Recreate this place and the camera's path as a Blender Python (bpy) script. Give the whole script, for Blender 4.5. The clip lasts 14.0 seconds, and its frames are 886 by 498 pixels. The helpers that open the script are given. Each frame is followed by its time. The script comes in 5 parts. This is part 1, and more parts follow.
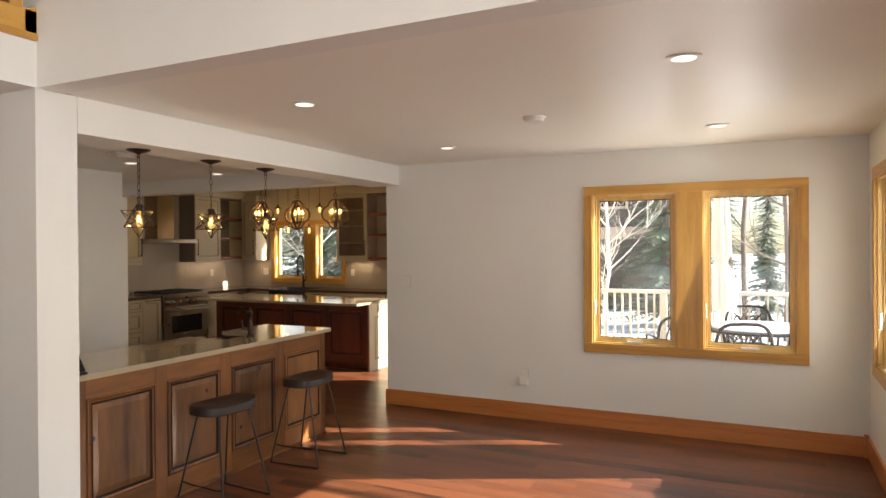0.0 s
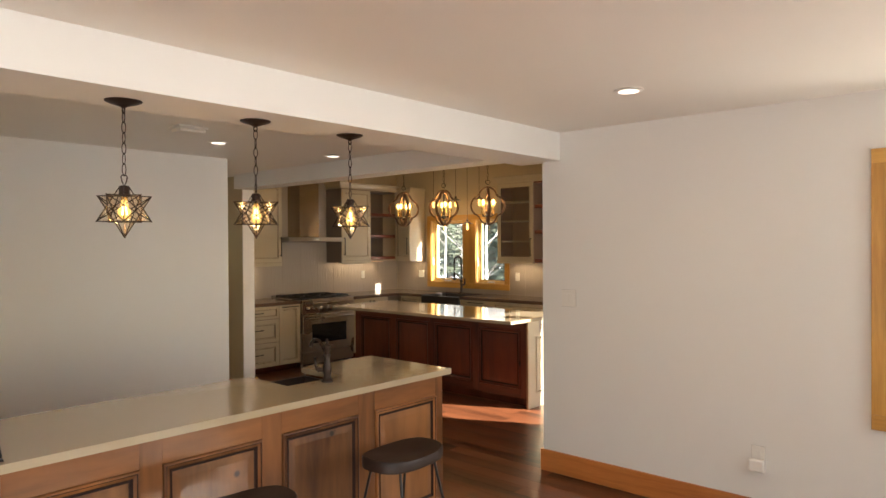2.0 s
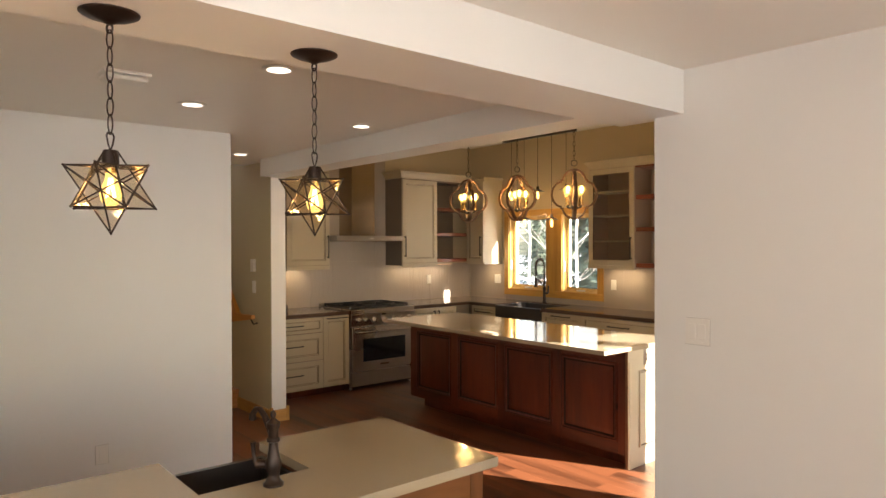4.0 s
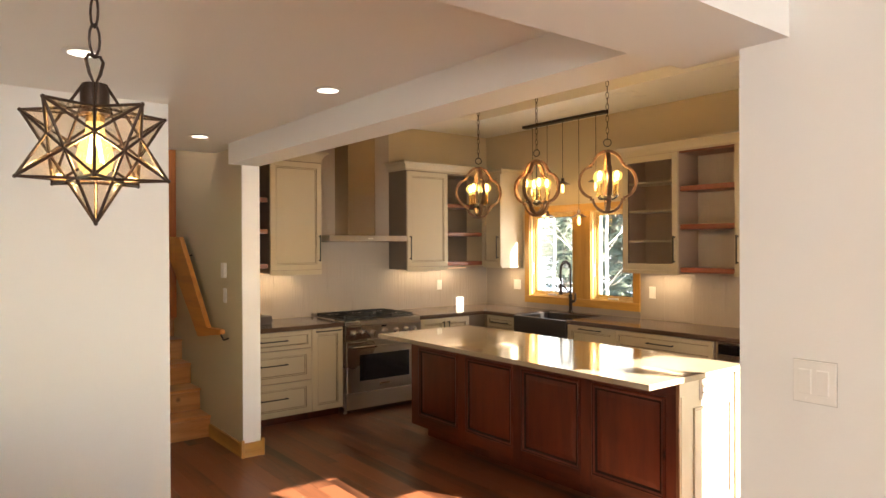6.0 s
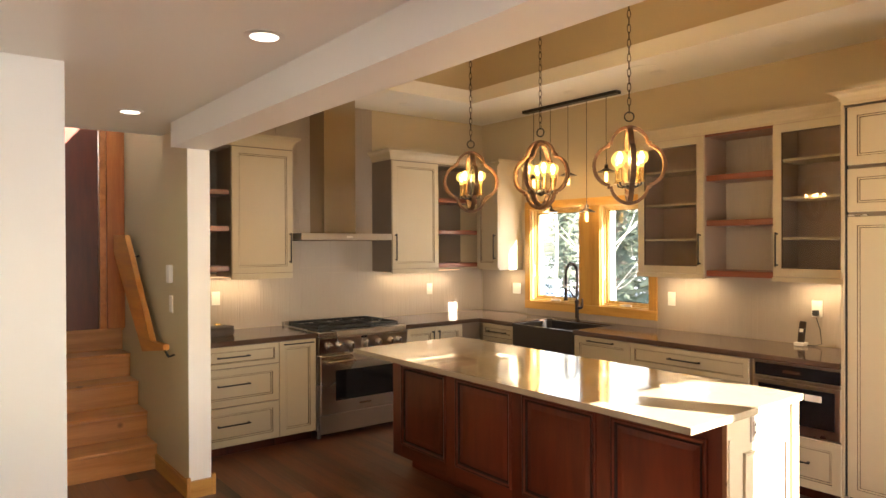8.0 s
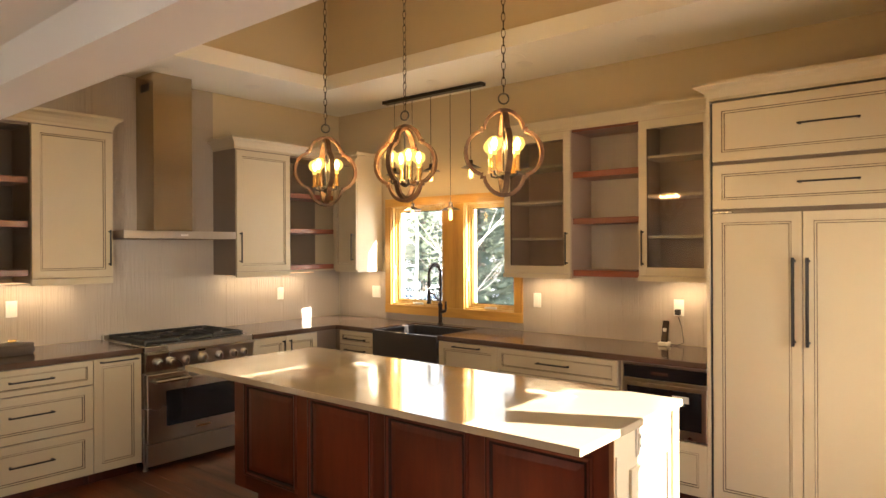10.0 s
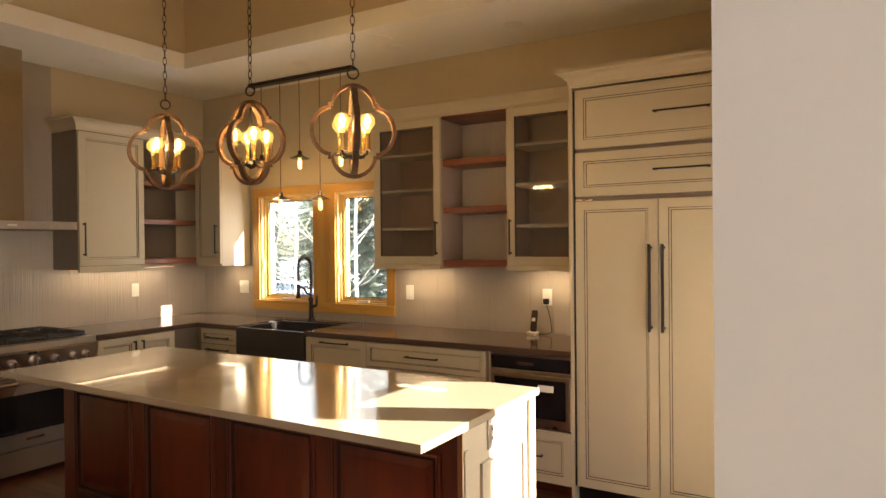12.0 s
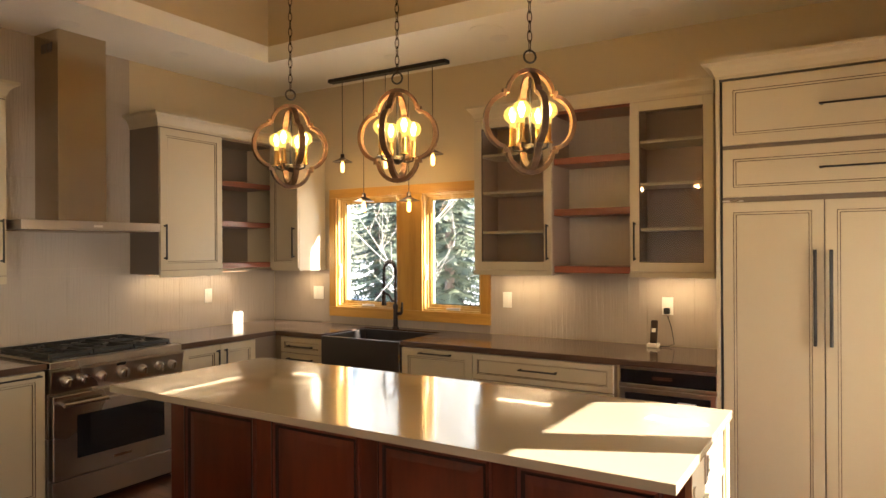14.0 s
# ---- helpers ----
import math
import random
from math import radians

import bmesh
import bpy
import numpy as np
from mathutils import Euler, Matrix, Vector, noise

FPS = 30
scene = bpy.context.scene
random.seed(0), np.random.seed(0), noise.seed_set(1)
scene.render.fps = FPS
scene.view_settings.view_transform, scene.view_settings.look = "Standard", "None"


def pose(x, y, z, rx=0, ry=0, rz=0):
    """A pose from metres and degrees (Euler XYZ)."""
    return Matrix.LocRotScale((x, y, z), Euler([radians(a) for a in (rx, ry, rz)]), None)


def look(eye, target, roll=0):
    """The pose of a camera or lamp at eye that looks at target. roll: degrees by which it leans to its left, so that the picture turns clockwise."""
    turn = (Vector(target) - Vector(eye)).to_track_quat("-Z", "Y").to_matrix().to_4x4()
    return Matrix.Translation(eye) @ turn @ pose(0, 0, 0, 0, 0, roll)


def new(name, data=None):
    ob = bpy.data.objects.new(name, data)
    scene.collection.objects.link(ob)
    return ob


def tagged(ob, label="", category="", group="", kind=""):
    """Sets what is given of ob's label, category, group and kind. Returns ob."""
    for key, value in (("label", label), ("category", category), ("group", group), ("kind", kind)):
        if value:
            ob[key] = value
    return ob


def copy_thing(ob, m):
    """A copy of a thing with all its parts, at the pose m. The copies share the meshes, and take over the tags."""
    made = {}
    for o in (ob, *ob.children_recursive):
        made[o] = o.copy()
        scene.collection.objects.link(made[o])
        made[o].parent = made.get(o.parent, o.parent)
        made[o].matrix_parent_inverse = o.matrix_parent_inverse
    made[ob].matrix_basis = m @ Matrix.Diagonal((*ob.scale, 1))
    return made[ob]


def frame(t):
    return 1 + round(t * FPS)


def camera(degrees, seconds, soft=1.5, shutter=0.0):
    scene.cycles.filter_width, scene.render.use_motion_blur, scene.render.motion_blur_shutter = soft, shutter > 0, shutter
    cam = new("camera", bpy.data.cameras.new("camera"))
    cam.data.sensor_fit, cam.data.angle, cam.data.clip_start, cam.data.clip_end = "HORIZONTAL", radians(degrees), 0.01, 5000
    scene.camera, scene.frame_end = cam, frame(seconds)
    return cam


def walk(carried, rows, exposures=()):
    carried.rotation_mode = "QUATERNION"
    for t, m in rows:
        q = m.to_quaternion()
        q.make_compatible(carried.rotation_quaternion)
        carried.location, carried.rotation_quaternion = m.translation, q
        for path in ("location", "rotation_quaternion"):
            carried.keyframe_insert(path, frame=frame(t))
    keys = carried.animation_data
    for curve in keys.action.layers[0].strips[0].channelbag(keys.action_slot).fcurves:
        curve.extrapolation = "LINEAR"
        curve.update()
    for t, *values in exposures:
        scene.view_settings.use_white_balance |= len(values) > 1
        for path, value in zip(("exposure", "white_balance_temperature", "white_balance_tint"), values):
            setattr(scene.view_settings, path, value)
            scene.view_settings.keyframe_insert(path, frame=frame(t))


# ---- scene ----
F = 0.021   # height of the finished floor
cam = camera(67.3, 14.0)
PATH = [
    (0, (0.1289, 0.7842, 1.6088), (-0.7234, 2.5421, 1.6008), -0.39),
    (0.5, (-0.044, 1.2637, 1.6217), (-0.9943, 2.9704, 1.6126), -0.45),
    (1, (-0.2404, 1.7238, 1.6327), (-1.2986, 3.3641, 1.6242), -0.49),
    (1.5, (-0.4326, 2.1692, 1.645), (-1.6346, 3.7077, 1.6304), -0.41),
    (2, (-0.6578, 2.569, 1.6421), (-1.9634, 4.0192, 1.6283), -0.33),
    (2.5, (-0.897, 2.941, 1.649), (-2.2517, 4.3462, 1.6331), -0.23),
    (3, (-1.1478, 3.2997, 1.6454), (-2.5305, 4.676, 1.6293), -0.17),
    (3.5, (-1.3837, 3.6032, 1.6453), (-2.8257, 4.9166, 1.6302), -0.15),
    (4, (-1.594, 3.8689, 1.6485), (-3.0872, 5.1232, 1.634), -0.16),
    (4.2, (-1.6538, 3.9772, 1.6553), (-3.1764, 5.1971, 1.6326), 0.24),
    (6.5, (-2.4198, 4.8061, 1.6386), (-3.9626, 5.999, 1.6287), -0.23),
    (7, (-2.518, 4.9366, 1.6385), (-4.0625, 6.1277, 1.628), -0.21),
    (9.3, (-3.2723, 5.5533, 1.6186), (-4.7536, 6.8229, 1.6096), -0.52),
    (9.5, (-3.2736, 5.5663, 1.611), (-4.7158, 6.8809, 1.6039), -0.48),
    (10, (-3.2548, 5.5735, 1.6063), (-4.5068, 7.0705, 1.6036), -0.29),
    (10.5, (-3.213, 5.5659, 1.6285), (-4.3326, 7.1652, 1.627), -0.37),
    (11, (-3.1923, 5.577, 1.6254), (-4.2158, 7.2391, 1.6169), -0.44),
    (11.5, (-3.1995, 5.6863, 1.5857), (-4.2066, 7.36, 1.5744), -0.54),
    (12, (-3.2035, 5.8496, 1.5526), (-4.2096, 7.5228, 1.5399), -0.54),
    (12.5, (-3.2475, 5.9252, 1.5472), (-4.254, 7.5987, 1.5326), -0.67),
    (13, (-3.4402, 5.9321, 1.5415), (-4.4491, 7.6045, 1.5316), -0.63),
    (13.5, (-3.7014, 5.8601, 1.5529), (-4.7149, 7.5294, 1.5456), -0.51),
    (14, (-3.955, 5.7617, 1.5554), (-4.9804, 7.4221, 1.5567), -0.30),
]
walk(cam, [(t, look(eye, target, roll)) for t, eye, target, roll in PATH],
     exposures=((0.0, 1.98), (1.5, 2.36), (3.0, 2.56), (4.2, 2.76), (6.5, 3.32), (9.5, 3.45), (11.0, 3.0), (12.5, 2.77), (14.0, 3.06)))

# ---- light ----
SUN_AZ, SUN_EL = 25.2, 27.5
world = bpy.data.worlds.new("world")
scene.world = world
world.use_nodes = True
_nt = world.node_tree
_sky = _nt.nodes.new("ShaderNodeTexSky")
_sky.sky_type, _sky.sun_disc = "NISHITA", False
_sky.sun_elevation, _sky.sun_rotation = radians(SUN_EL), radians(90 - SUN_AZ)
_nt.links.new(_sky.outputs[0], _nt.nodes["Background"].inputs[0])
_nt.nodes["Background"].inputs[1].default_value = 0.08

_s = bpy.data.lights.new("sun", "SUN")
_s.energy, _s.angle, _s.color = 5.0, radians(0.5), (1.0, 0.93, 0.82)
sun = new("sun", _s)
_d = Vector((math.cos(radians(SUN_AZ)) * math.cos(radians(SUN_EL)), math.sin(radians(SUN_AZ)) * math.cos(radians(SUN_EL)), math.sin(radians(SUN_EL))))
sun.matrix_world = look(_d * 30, (0, 0, 0))


def area_lamp(name, eye, target, w, h, watts, color=(1, 1, 1)):
    d = bpy.data.lights.new(name, "AREA")
    d.shape, d.size, d.size_y, d.energy, d.color = "RECTANGLE", w, h, watts, color
    ob = new(name, d)
    ob.matrix_world = look(eye, target)
    return ob


def point_lamp(name, loc, watts, color, radius=0.03):
    d = bpy.data.lights.new(name, "POINT")
    d.energy, d.color, d.shadow_soft_size = watts, color, radius
    ob = new(name, d)
    ob.location = loc
    return ob


def spot_lamp(name, loc, watts, color, angle=120, radius=0.05):
    d = bpy.data.lights.new(name, "SPOT")
    d.energy, d.color, d.shadow_soft_size, d.spot_size, d.spot_blend = watts, color, radius, radians(angle), 0.6
    ob = new(name, d)
    ob.location = loc
    return ob


SKYLIGHT = (1.0, 0.97, 0.92)
WARM = (1.0, 0.67, 0.31)
area_lamp("daylight", (0.95, 5.6, 1.45), (-3.4, 5.4, 2.3), 1.4, 1.15, 3.3, SKYLIGHT)
area_lamp("daylight", (-0.45, 6.66, 1.45), (-3.5, 3.6, 2.5), 1.4, 1.15, 4.4, SKYLIGHT)
area_lamp("daylight", (-3.1, 8.6, 1.1), (-6, 8.0, 2.6), 1.4, 1.7, 0.25, SKYLIGHT)
area_lamp("daylight", (-7.1, 10.36, 1.55), (-7, 8, 1.0), 1.2, 0.9, 0.7, SKYLIGHT)
area_lamp("daylight", (3.4, -0.4, 1.7), (-2.5, 3.2, 2.2), 4.0, 2.6, 30, SKYLIGHT)

# ---- materials ----


def nodes_of(name):
    m = bpy.data.materials.new(name)
    m.use_nodes = True
    n = m.node_tree
    return m, n, n.nodes["Principled BSDF"], n.nodes, n.links


def paint(name, color, rough=0.55, bump=0.04, metal=0.0, scale=60.0, vary=0.06, bump_dist=0.001, coat=0.0):
    """A plain finish with faint large mottling, fine relief and uneven gloss."""
    m, n, b, N, L = nodes_of(name)
    geo = N.new("ShaderNodeNewGeometry")
    big = N.new("ShaderNodeTexNoise")
    big.inputs["Scale"].default_value, big.inputs["Detail"].default_value = 1.7, 4
    fine = N.new("ShaderNodeTexNoise")
    fine.inputs["Scale"].default_value, fine.inputs["Detail"].default_value = scale, 3
    L.new(geo.outputs["Position"], big.inputs["Vector"])
    L.new(geo.outputs["Position"], fine.inputs["Vector"])
    mix = N.new("ShaderNodeMix")
    mix.data_type = "RGBA"
    mix.inputs[6].default_value = (*[c * (1 - vary) for c in color], 1)
    mix.inputs[7].default_value = (*[min(1, c * (1 + vary)) for c in color], 1)
    L.new(big.outputs["Fac"], mix.inputs[0])
    L.new(mix.outputs[2], b.inputs["Base Color"])
    mr = N.new("ShaderNodeMapRange")
    mr.inputs[3].default_value, mr.inputs[4].default_value = max(0.02, rough - 0.06), rough + 0.06
    L.new(big.outputs["Fac"], mr.inputs[0])
    L.new(mr.outputs[0], b.inputs["Roughness"])
    b.inputs["Metallic"].default_value = metal
    b.inputs["Coat Weight"].default_value = coat
    bp = N.new("ShaderNodeBump")
    bp.inputs["Strength"].default_value, bp.inputs["Distance"].default_value = bump, bump_dist * 10
    L.new(fine.outputs["Fac"], bp.inputs["Height"])
    L.new(bp.outputs[0], b.inputs["Normal"])
    return m


def wood(name, dark, light, axis="x", rough=0.35, rings=7.0, knots=0.0, coat=0.25, piece=0.25, bump=0.05, stretch=14.0):
    """Wood with grain along one axis of the object, a tone for each piece and, if wanted, knots."""
    m, n, b, N, L = nodes_of(name)
    tc = N.new("ShaderNodeTexCoord")
    info = N.new("ShaderNodeObjectInfo")
    add = N.new("ShaderNodeVectorMath")
    mul = N.new("ShaderNodeVectorMath")
    mul.operation = "SCALE"
    comb = N.new("ShaderNodeCombineXYZ")
    for k in range(3):
        L.new(info.outputs["Random"], comb.inputs[k])
    L.new(comb.outputs[0], mul.inputs[0])
    mul.inputs[3].default_value = 37.0
    L.new(tc.outputs["Object"], add.inputs[0])
    L.new(mul.outputs[0], add.inputs[1])
    mp = N.new("ShaderNodeMapping")
    sc = {"x": (1, stretch, stretch), "y": (stretch, 1, stretch), "z": (stretch, stretch, 1)}[axis]
    mp.inputs["Scale"].default_value = sc
    L.new(add.outputs[0], mp.inputs[0])
    n1 = N.new("ShaderNodeTexNoise")
    n1.inputs["Scale"].default_value, n1.inputs["Detail"].default_value, n1.inputs["Distortion"].default_value = rings / 7.0, 6, 0.6
    L.new(mp.outputs[0], n1.inputs["Vector"])
    n2 = N.new("ShaderNodeTexNoise")
    n2.inputs["Scale"].default_value, n2.inputs["Detail"].default_value = rings * 1.2, 5
    L.new(mp.outputs[0], n2.inputs["Vector"])
    m1 = N.new("ShaderNodeMath")
    m1.operation = "MULTIPLY_ADD"
    L.new(n2.outputs["Fac"], m1.inputs[0])
    m1.inputs[1].default_value = 0.35
    L.new(n1.outputs["Fac"], m1.inputs[2])
    m2 = N.new("ShaderNodeMath")
    m2.operation = "MULTIPLY_ADD"
    L.new(info.outputs["Random"], m2.inputs[0])
    m2.inputs[1].default_value = piece
    L.new(m1.outputs[0], m2.inputs[2])
    cr = N.new("ShaderNodeValToRGB")
    e = cr.color_ramp.elements
    e[0].position, e[0].color = 0.48, (*dark, 1)
    e[1].position, e[1].color = 0.95, (*light, 1)
    L.new(m2.outputs[0], cr.inputs[0])
    out = cr.outputs[0]
    if knots:
        v = N.new("ShaderNodeTexVoronoi")
        v.inputs["Scale"].default_value = knots
        L.new(add.outputs[0], v.inputs["Vector"])
        kr = N.new("ShaderNodeMapRange")
        kr.inputs[1].default_value, kr.inputs[2].default_value = 0.05, 0.10
        L.new(v.outputs["Distance"], kr.inputs[0])
        mx = N.new("ShaderNodeMix")
        mx.data_type = "RGBA"
        mx.inputs[6].default_value = (*[c * 0.3 for c in dark], 1)
        L.new(kr.outputs[0], mx.inputs[0])
        L.new(out, mx.inputs[7])
        out = mx.outputs[2]
    L.new(out, b.inputs["Base Color"])
    mr = N.new("ShaderNodeMapRange")
    mr.inputs[3].default_value, mr.inputs[4].default_value = rough - 0.07, rough + 0.1
    L.new(n1.outputs["Fac"], mr.inputs[0])
    L.new(mr.outputs[0], b.inputs["Roughness"])
    b.inputs["Coat Weight"].default_value, b.inputs["Coat Roughness"].default_value = coat, 0.22
    b.inputs["Specular IOR Level"].default_value = 0.5 if coat > 0.1 else 0.3
    bp = N.new("ShaderNodeBump")
    bp.inputs["Strength"].default_value, bp.inputs["Distance"].default_value = bump * 4, 0.001
    L.new(m1.outputs[0], bp.inputs["Height"])
    L.new(bp.outputs[0], b.inputs["Normal"])
    return m


def glow(name, color, strength):
    m, n, b, N, L = nodes_of(name)
    b.inputs["Base Color"].default_value = (*color, 1)
    b.inputs["Emission Color"].default_value, b.inputs["Emission Strength"].default_value = (*color, 1), strength
    return m


def glass(name, rough=0.0, tint=(1, 1, 1), ior=1.45):
    """A thin pane: clear, with a sharp reflection."""
    m, n, b, N, L = nodes_of(name)
    t = N.new("ShaderNodeBsdfTransparent")
    t.inputs[0].default_value = (*tint, 1)
    g = N.new("ShaderNodeBsdfGlossy")
    g.inputs["Roughness"].default_value = rough
    lw = N.new("ShaderNodeLayerWeight")
    pw = N.new("ShaderNodeMath")
    pw.operation = "POWER"
    pw.inputs[1].default_value = 4.0
    L.new(lw.outputs["Facing"], pw.inputs[0])
    f = N.new("ShaderNodeMapRange")
    f.inputs[3].default_value, f.inputs[4].default_value = ((ior - 1) / (ior + 1)) ** 2, 1.0
    L.new(pw.outputs[0], f.inputs[0])
    mx = N.new("ShaderNodeMixShader")
    L.new(f.outputs[0], mx.inputs[0])
    L.new(t.outputs[0], mx.inputs[1])
    L.new(g.outputs[0], mx.inputs[2])
    L.new(mx.outputs[0], n.nodes["Material Output"].inputs[0])
    return m


def brushed(name, color, axis_scale, rough=0.3):
    m = paint(name, color, rough, 0.0, 1.0, 30, 0.05)
    n = m.node_tree
    N, L, b = n.nodes, n.links, n.nodes["Principled BSDF"]
    tc = N.new("ShaderNodeTexCoord")
    mp = N.new("ShaderNodeMapping")
    mp.inputs["Scale"].default_value = axis_scale
    nz = N.new("ShaderNodeTexNoise")
    nz.inputs["Scale"].default_value = 3.0
    bp = N.new("ShaderNodeBump")
    bp.inputs["Strength"].default_value, bp.inputs["Distance"].default_value = 0.12, 0.001
    L.new(tc.outputs["Object"], mp.inputs[0])
    L.new(mp.outputs[0], nz.inputs["Vector"])
    L.new(nz.outputs["Fac"], bp.inputs["Height"])
    L.new(bp.outputs[0], b.inputs["Normal"])
    return m


M_WHITE = paint("wall_white", (0.79, 0.78, 0.735), 0.5, 0.05, vary=0.02)
M_CEIL = paint("ceiling_paint", (0.85, 0.825, 0.745), 0.42, 0.05, vary=0.03)
M_KWALL = paint("kitchen_tan_paint", (0.57, 0.47, 0.305), 0.5, 0.05, vary=0.03)
M_SAGE = paint("sage_paint", (0.52, 0.45, 0.27), 0.5, 0.05, vary=0.03)
M_OAK = wood("honey_oak", (0.38, 0.175, 0.028), (0.62, 0.34, 0.07), "x", 0.35, 9)
M_OAKZ = wood("honey_oak_upright", (0.38, 0.175, 0.028), (0.62, 0.34, 0.07), "z", 0.35, 9)
M_OAKY = wood("honey_oak_crosswise", (0.38, 0.175, 0.028), (0.62, 0.34, 0.07), "y", 0.35, 9)
# lighter copy of the honey oak: sunlight on jambs and sashes is in the colour
M_OAKSUNLIT = wood("sunlit_oak_sash", (0.50, 0.30, 0.075), (0.74, 0.52, 0.20), "z", 0.33, 9)
M_BASE = wood("orange_oak_base", (0.34, 0.10, 0.022), (0.55, 0.20, 0.05), "x", 0.4, 9)
M_BASEY = wood("orange_oak_base_crosswise", (0.34, 0.10, 0.022), (0.55, 0.20, 0.05), "y", 0.4, 9)
M_FLOOR = wood("acacia_plank", (0.010, 0.0035, 0.0022), (0.19, 0.064, 0.027), "x", 0.32, 2.6, 0, 0.15, 0.38, 0.04, 18.0)
M_ORANGE = wood("orange_rail_oak", (0.46, 0.165, 0.02), (0.66, 0.29, 0.05), "x", 0.4, 9)
M_ORANGEZ = wood("orange_casing_oak", (0.34, 0.085, 0.015), (0.50, 0.17, 0.035), "z", 0.4, 9)
M_JOINT = paint("plank_joint", (0.03, 0.012, 0.007), 0.7)
M_TREAD = wood("stair_oak", (0.40, 0.15, 0.035), (0.62, 0.29, 0.09), "y", 0.3, 8, 3.0)
M_CHERRY, M_CHERRYX = [wood("cherry_stained", (0.030, 0.0045, 0.002), (0.15, 0.026, 0.007), ax, 0.30, 3.6, 2.2, 0.3, 0.12, stretch=6.0) for ax in "zx"]
M_ALDER, M_ALDERX = [wood("knotty_alder", (0.038, 0.012, 0.003), (0.23, 0.090, 0.024), ax, 0.42, 3.2, 2.6, 0.1, 0.2, stretch=6.5) for ax in "zx"]
M_ALDERPALE = wood("knotty_alder_field", (0.040, 0.014, 0.005), (0.24, 0.105, 0.033), "z", 0.42, 3.2, 5.0, 0.1, 0.25, stretch=6.0)
M_GLAZE = paint("dark_glaze", (0.022, 0.008, 0.004), 0.9)
M_PALEKNOT = wood("pale_knotty_wood", (0.16, 0.075, 0.035), (0.42, 0.25, 0.13), "z", 0.45, 3, 6.0, 0.05, 0.2)
M_SHELF = wood("red_brown_shelf", (0.10, 0.022, 0.010), (0.24, 0.065, 0.03), "x", 0.35, 6)
M_CREAM = paint("cream_cabinet", (0.51, 0.435, 0.295), 0.42, 0.03, vary=0.03)
M_CREAMGLAZE = paint("brown_glaze_line", (0.105, 0.068, 0.04), 0.6)
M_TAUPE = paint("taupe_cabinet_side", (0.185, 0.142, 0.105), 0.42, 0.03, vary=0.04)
M_QUARTZ = paint("tan_quartz", (0.37, 0.305, 0.205), 0.10, 0.02, scale=400, vary=0.05, coat=0.5)
M_DARKTOP = paint("brown_quartz", (0.095, 0.058, 0.040), 0.14, 0.02, scale=300, vary=0.12, coat=0.3)
M_STEEL = brushed("brushed_steel", (0.52, 0.465, 0.40), (1, 60, 60), 0.28)
M_STEELV = brushed("brushed_steel_upright", (0.46, 0.37, 0.25), (60, 60, 1), 0.25)
M_BLACK = paint("black_metal", (0.012, 0.011, 0.010), 0.4, 0.05)
M_IRON = paint("cast_iron", (0.02, 0.02, 0.02), 0.6, 0.2)
M_BRONZE = paint("oil_rubbed_bronze", (0.035, 0.022, 0.016), 0.38, 0.05, 0.6)
M_BLACKGLASS = paint("black_glass", (0.01, 0.01, 0.012), 0.06, 0.0)
M_GRANITE = paint("charcoal_composite", (0.035, 0.03, 0.028), 0.3, 0.05, scale=300)


def ribbed_tile():
    """Pale tile with a fine uneven vertical combing that comes and goes."""
    m = paint("ribbed_tile", (0.43, 0.365, 0.295), 0.22, 0.0, vary=0.04)
    n = m.node_tree
    N, L, b = n.nodes, n.links, n.nodes["Principled BSDF"]
    geo = N.new("ShaderNodeNewGeometry")
    mp = N.new("ShaderNodeMapping")
    mp.inputs["Scale"].default_value = (62, 62, 1.6)
    nz = N.new("ShaderNodeTexNoise")
    nz.inputs["Scale"].default_value, nz.inputs["Detail"].default_value, nz.inputs["Distortion"].default_value = 1.0, 3, 1.3
    pt = N.new("ShaderNodeTexNoise")
    pt.inputs["Scale"].default_value = 2.2
    mul = N.new("ShaderNodeMath")
    mul.operation = "MULTIPLY"
    bp = N.new("ShaderNodeBump")
    bp.inputs["Strength"].default_value, bp.inputs["Distance"].default_value = 1.0, 0.012
    L.new(geo.outputs["Position"], mp.inputs[0])
    L.new(geo.outputs["Position"], pt.inputs["Vector"])
    L.new(mp.outputs[0], nz.inputs["Vector"])
    L.new(nz.outputs["Fac"], mul.inputs[0])
    L.new(pt.outputs["Fac"], mul.inputs[1])
    L.new(mul.outputs[0], bp.inputs["Height"])
    L.new(bp.outputs[0], b.inputs["Normal"])
    return m


M_TILE = ribbed_tile()
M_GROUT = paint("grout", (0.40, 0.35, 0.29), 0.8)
# grey for the shadow line drawn round switch plates
M_PLATESHADE = paint("plate_edge_shade", (0.38, 0.35, 0.31), 0.9)
M_PLASTIC = paint("white_plastic", (0.80, 0.775, 0.71), 0.3, 0.0, vary=0.01)
M_ALMOND = paint("almond_plastic", (0.42, 0.35, 0.27), 0.35, 0.0, vary=0.01)
M_BRASS = paint("brass", (0.75, 0.50, 0.18), 0.25, 0.0, 1.0)
M_LWOOD = wood("weathered_wood", (0.04, 0.019, 0.009), (0.14, 0.075, 0.036), "z", 0.6, 9, 0, 0.0, 0.15)
M_SEAT = wood("dark_seat_wood", (0.009, 0.006, 0.005), (0.028, 0.016, 0.012), "y", 0.5, 6, 0, 0.1)
M_LAMPWHITE = glow("recessed_lamp", (1.0, 0.90, 0.76), 0.35)
M_BULB = glow("filament_bulb", (1.0, 0.50, 0.10), 1.3)
M_BULBCORE = glow("filament", (1.0, 0.60, 0.20), 5.0)
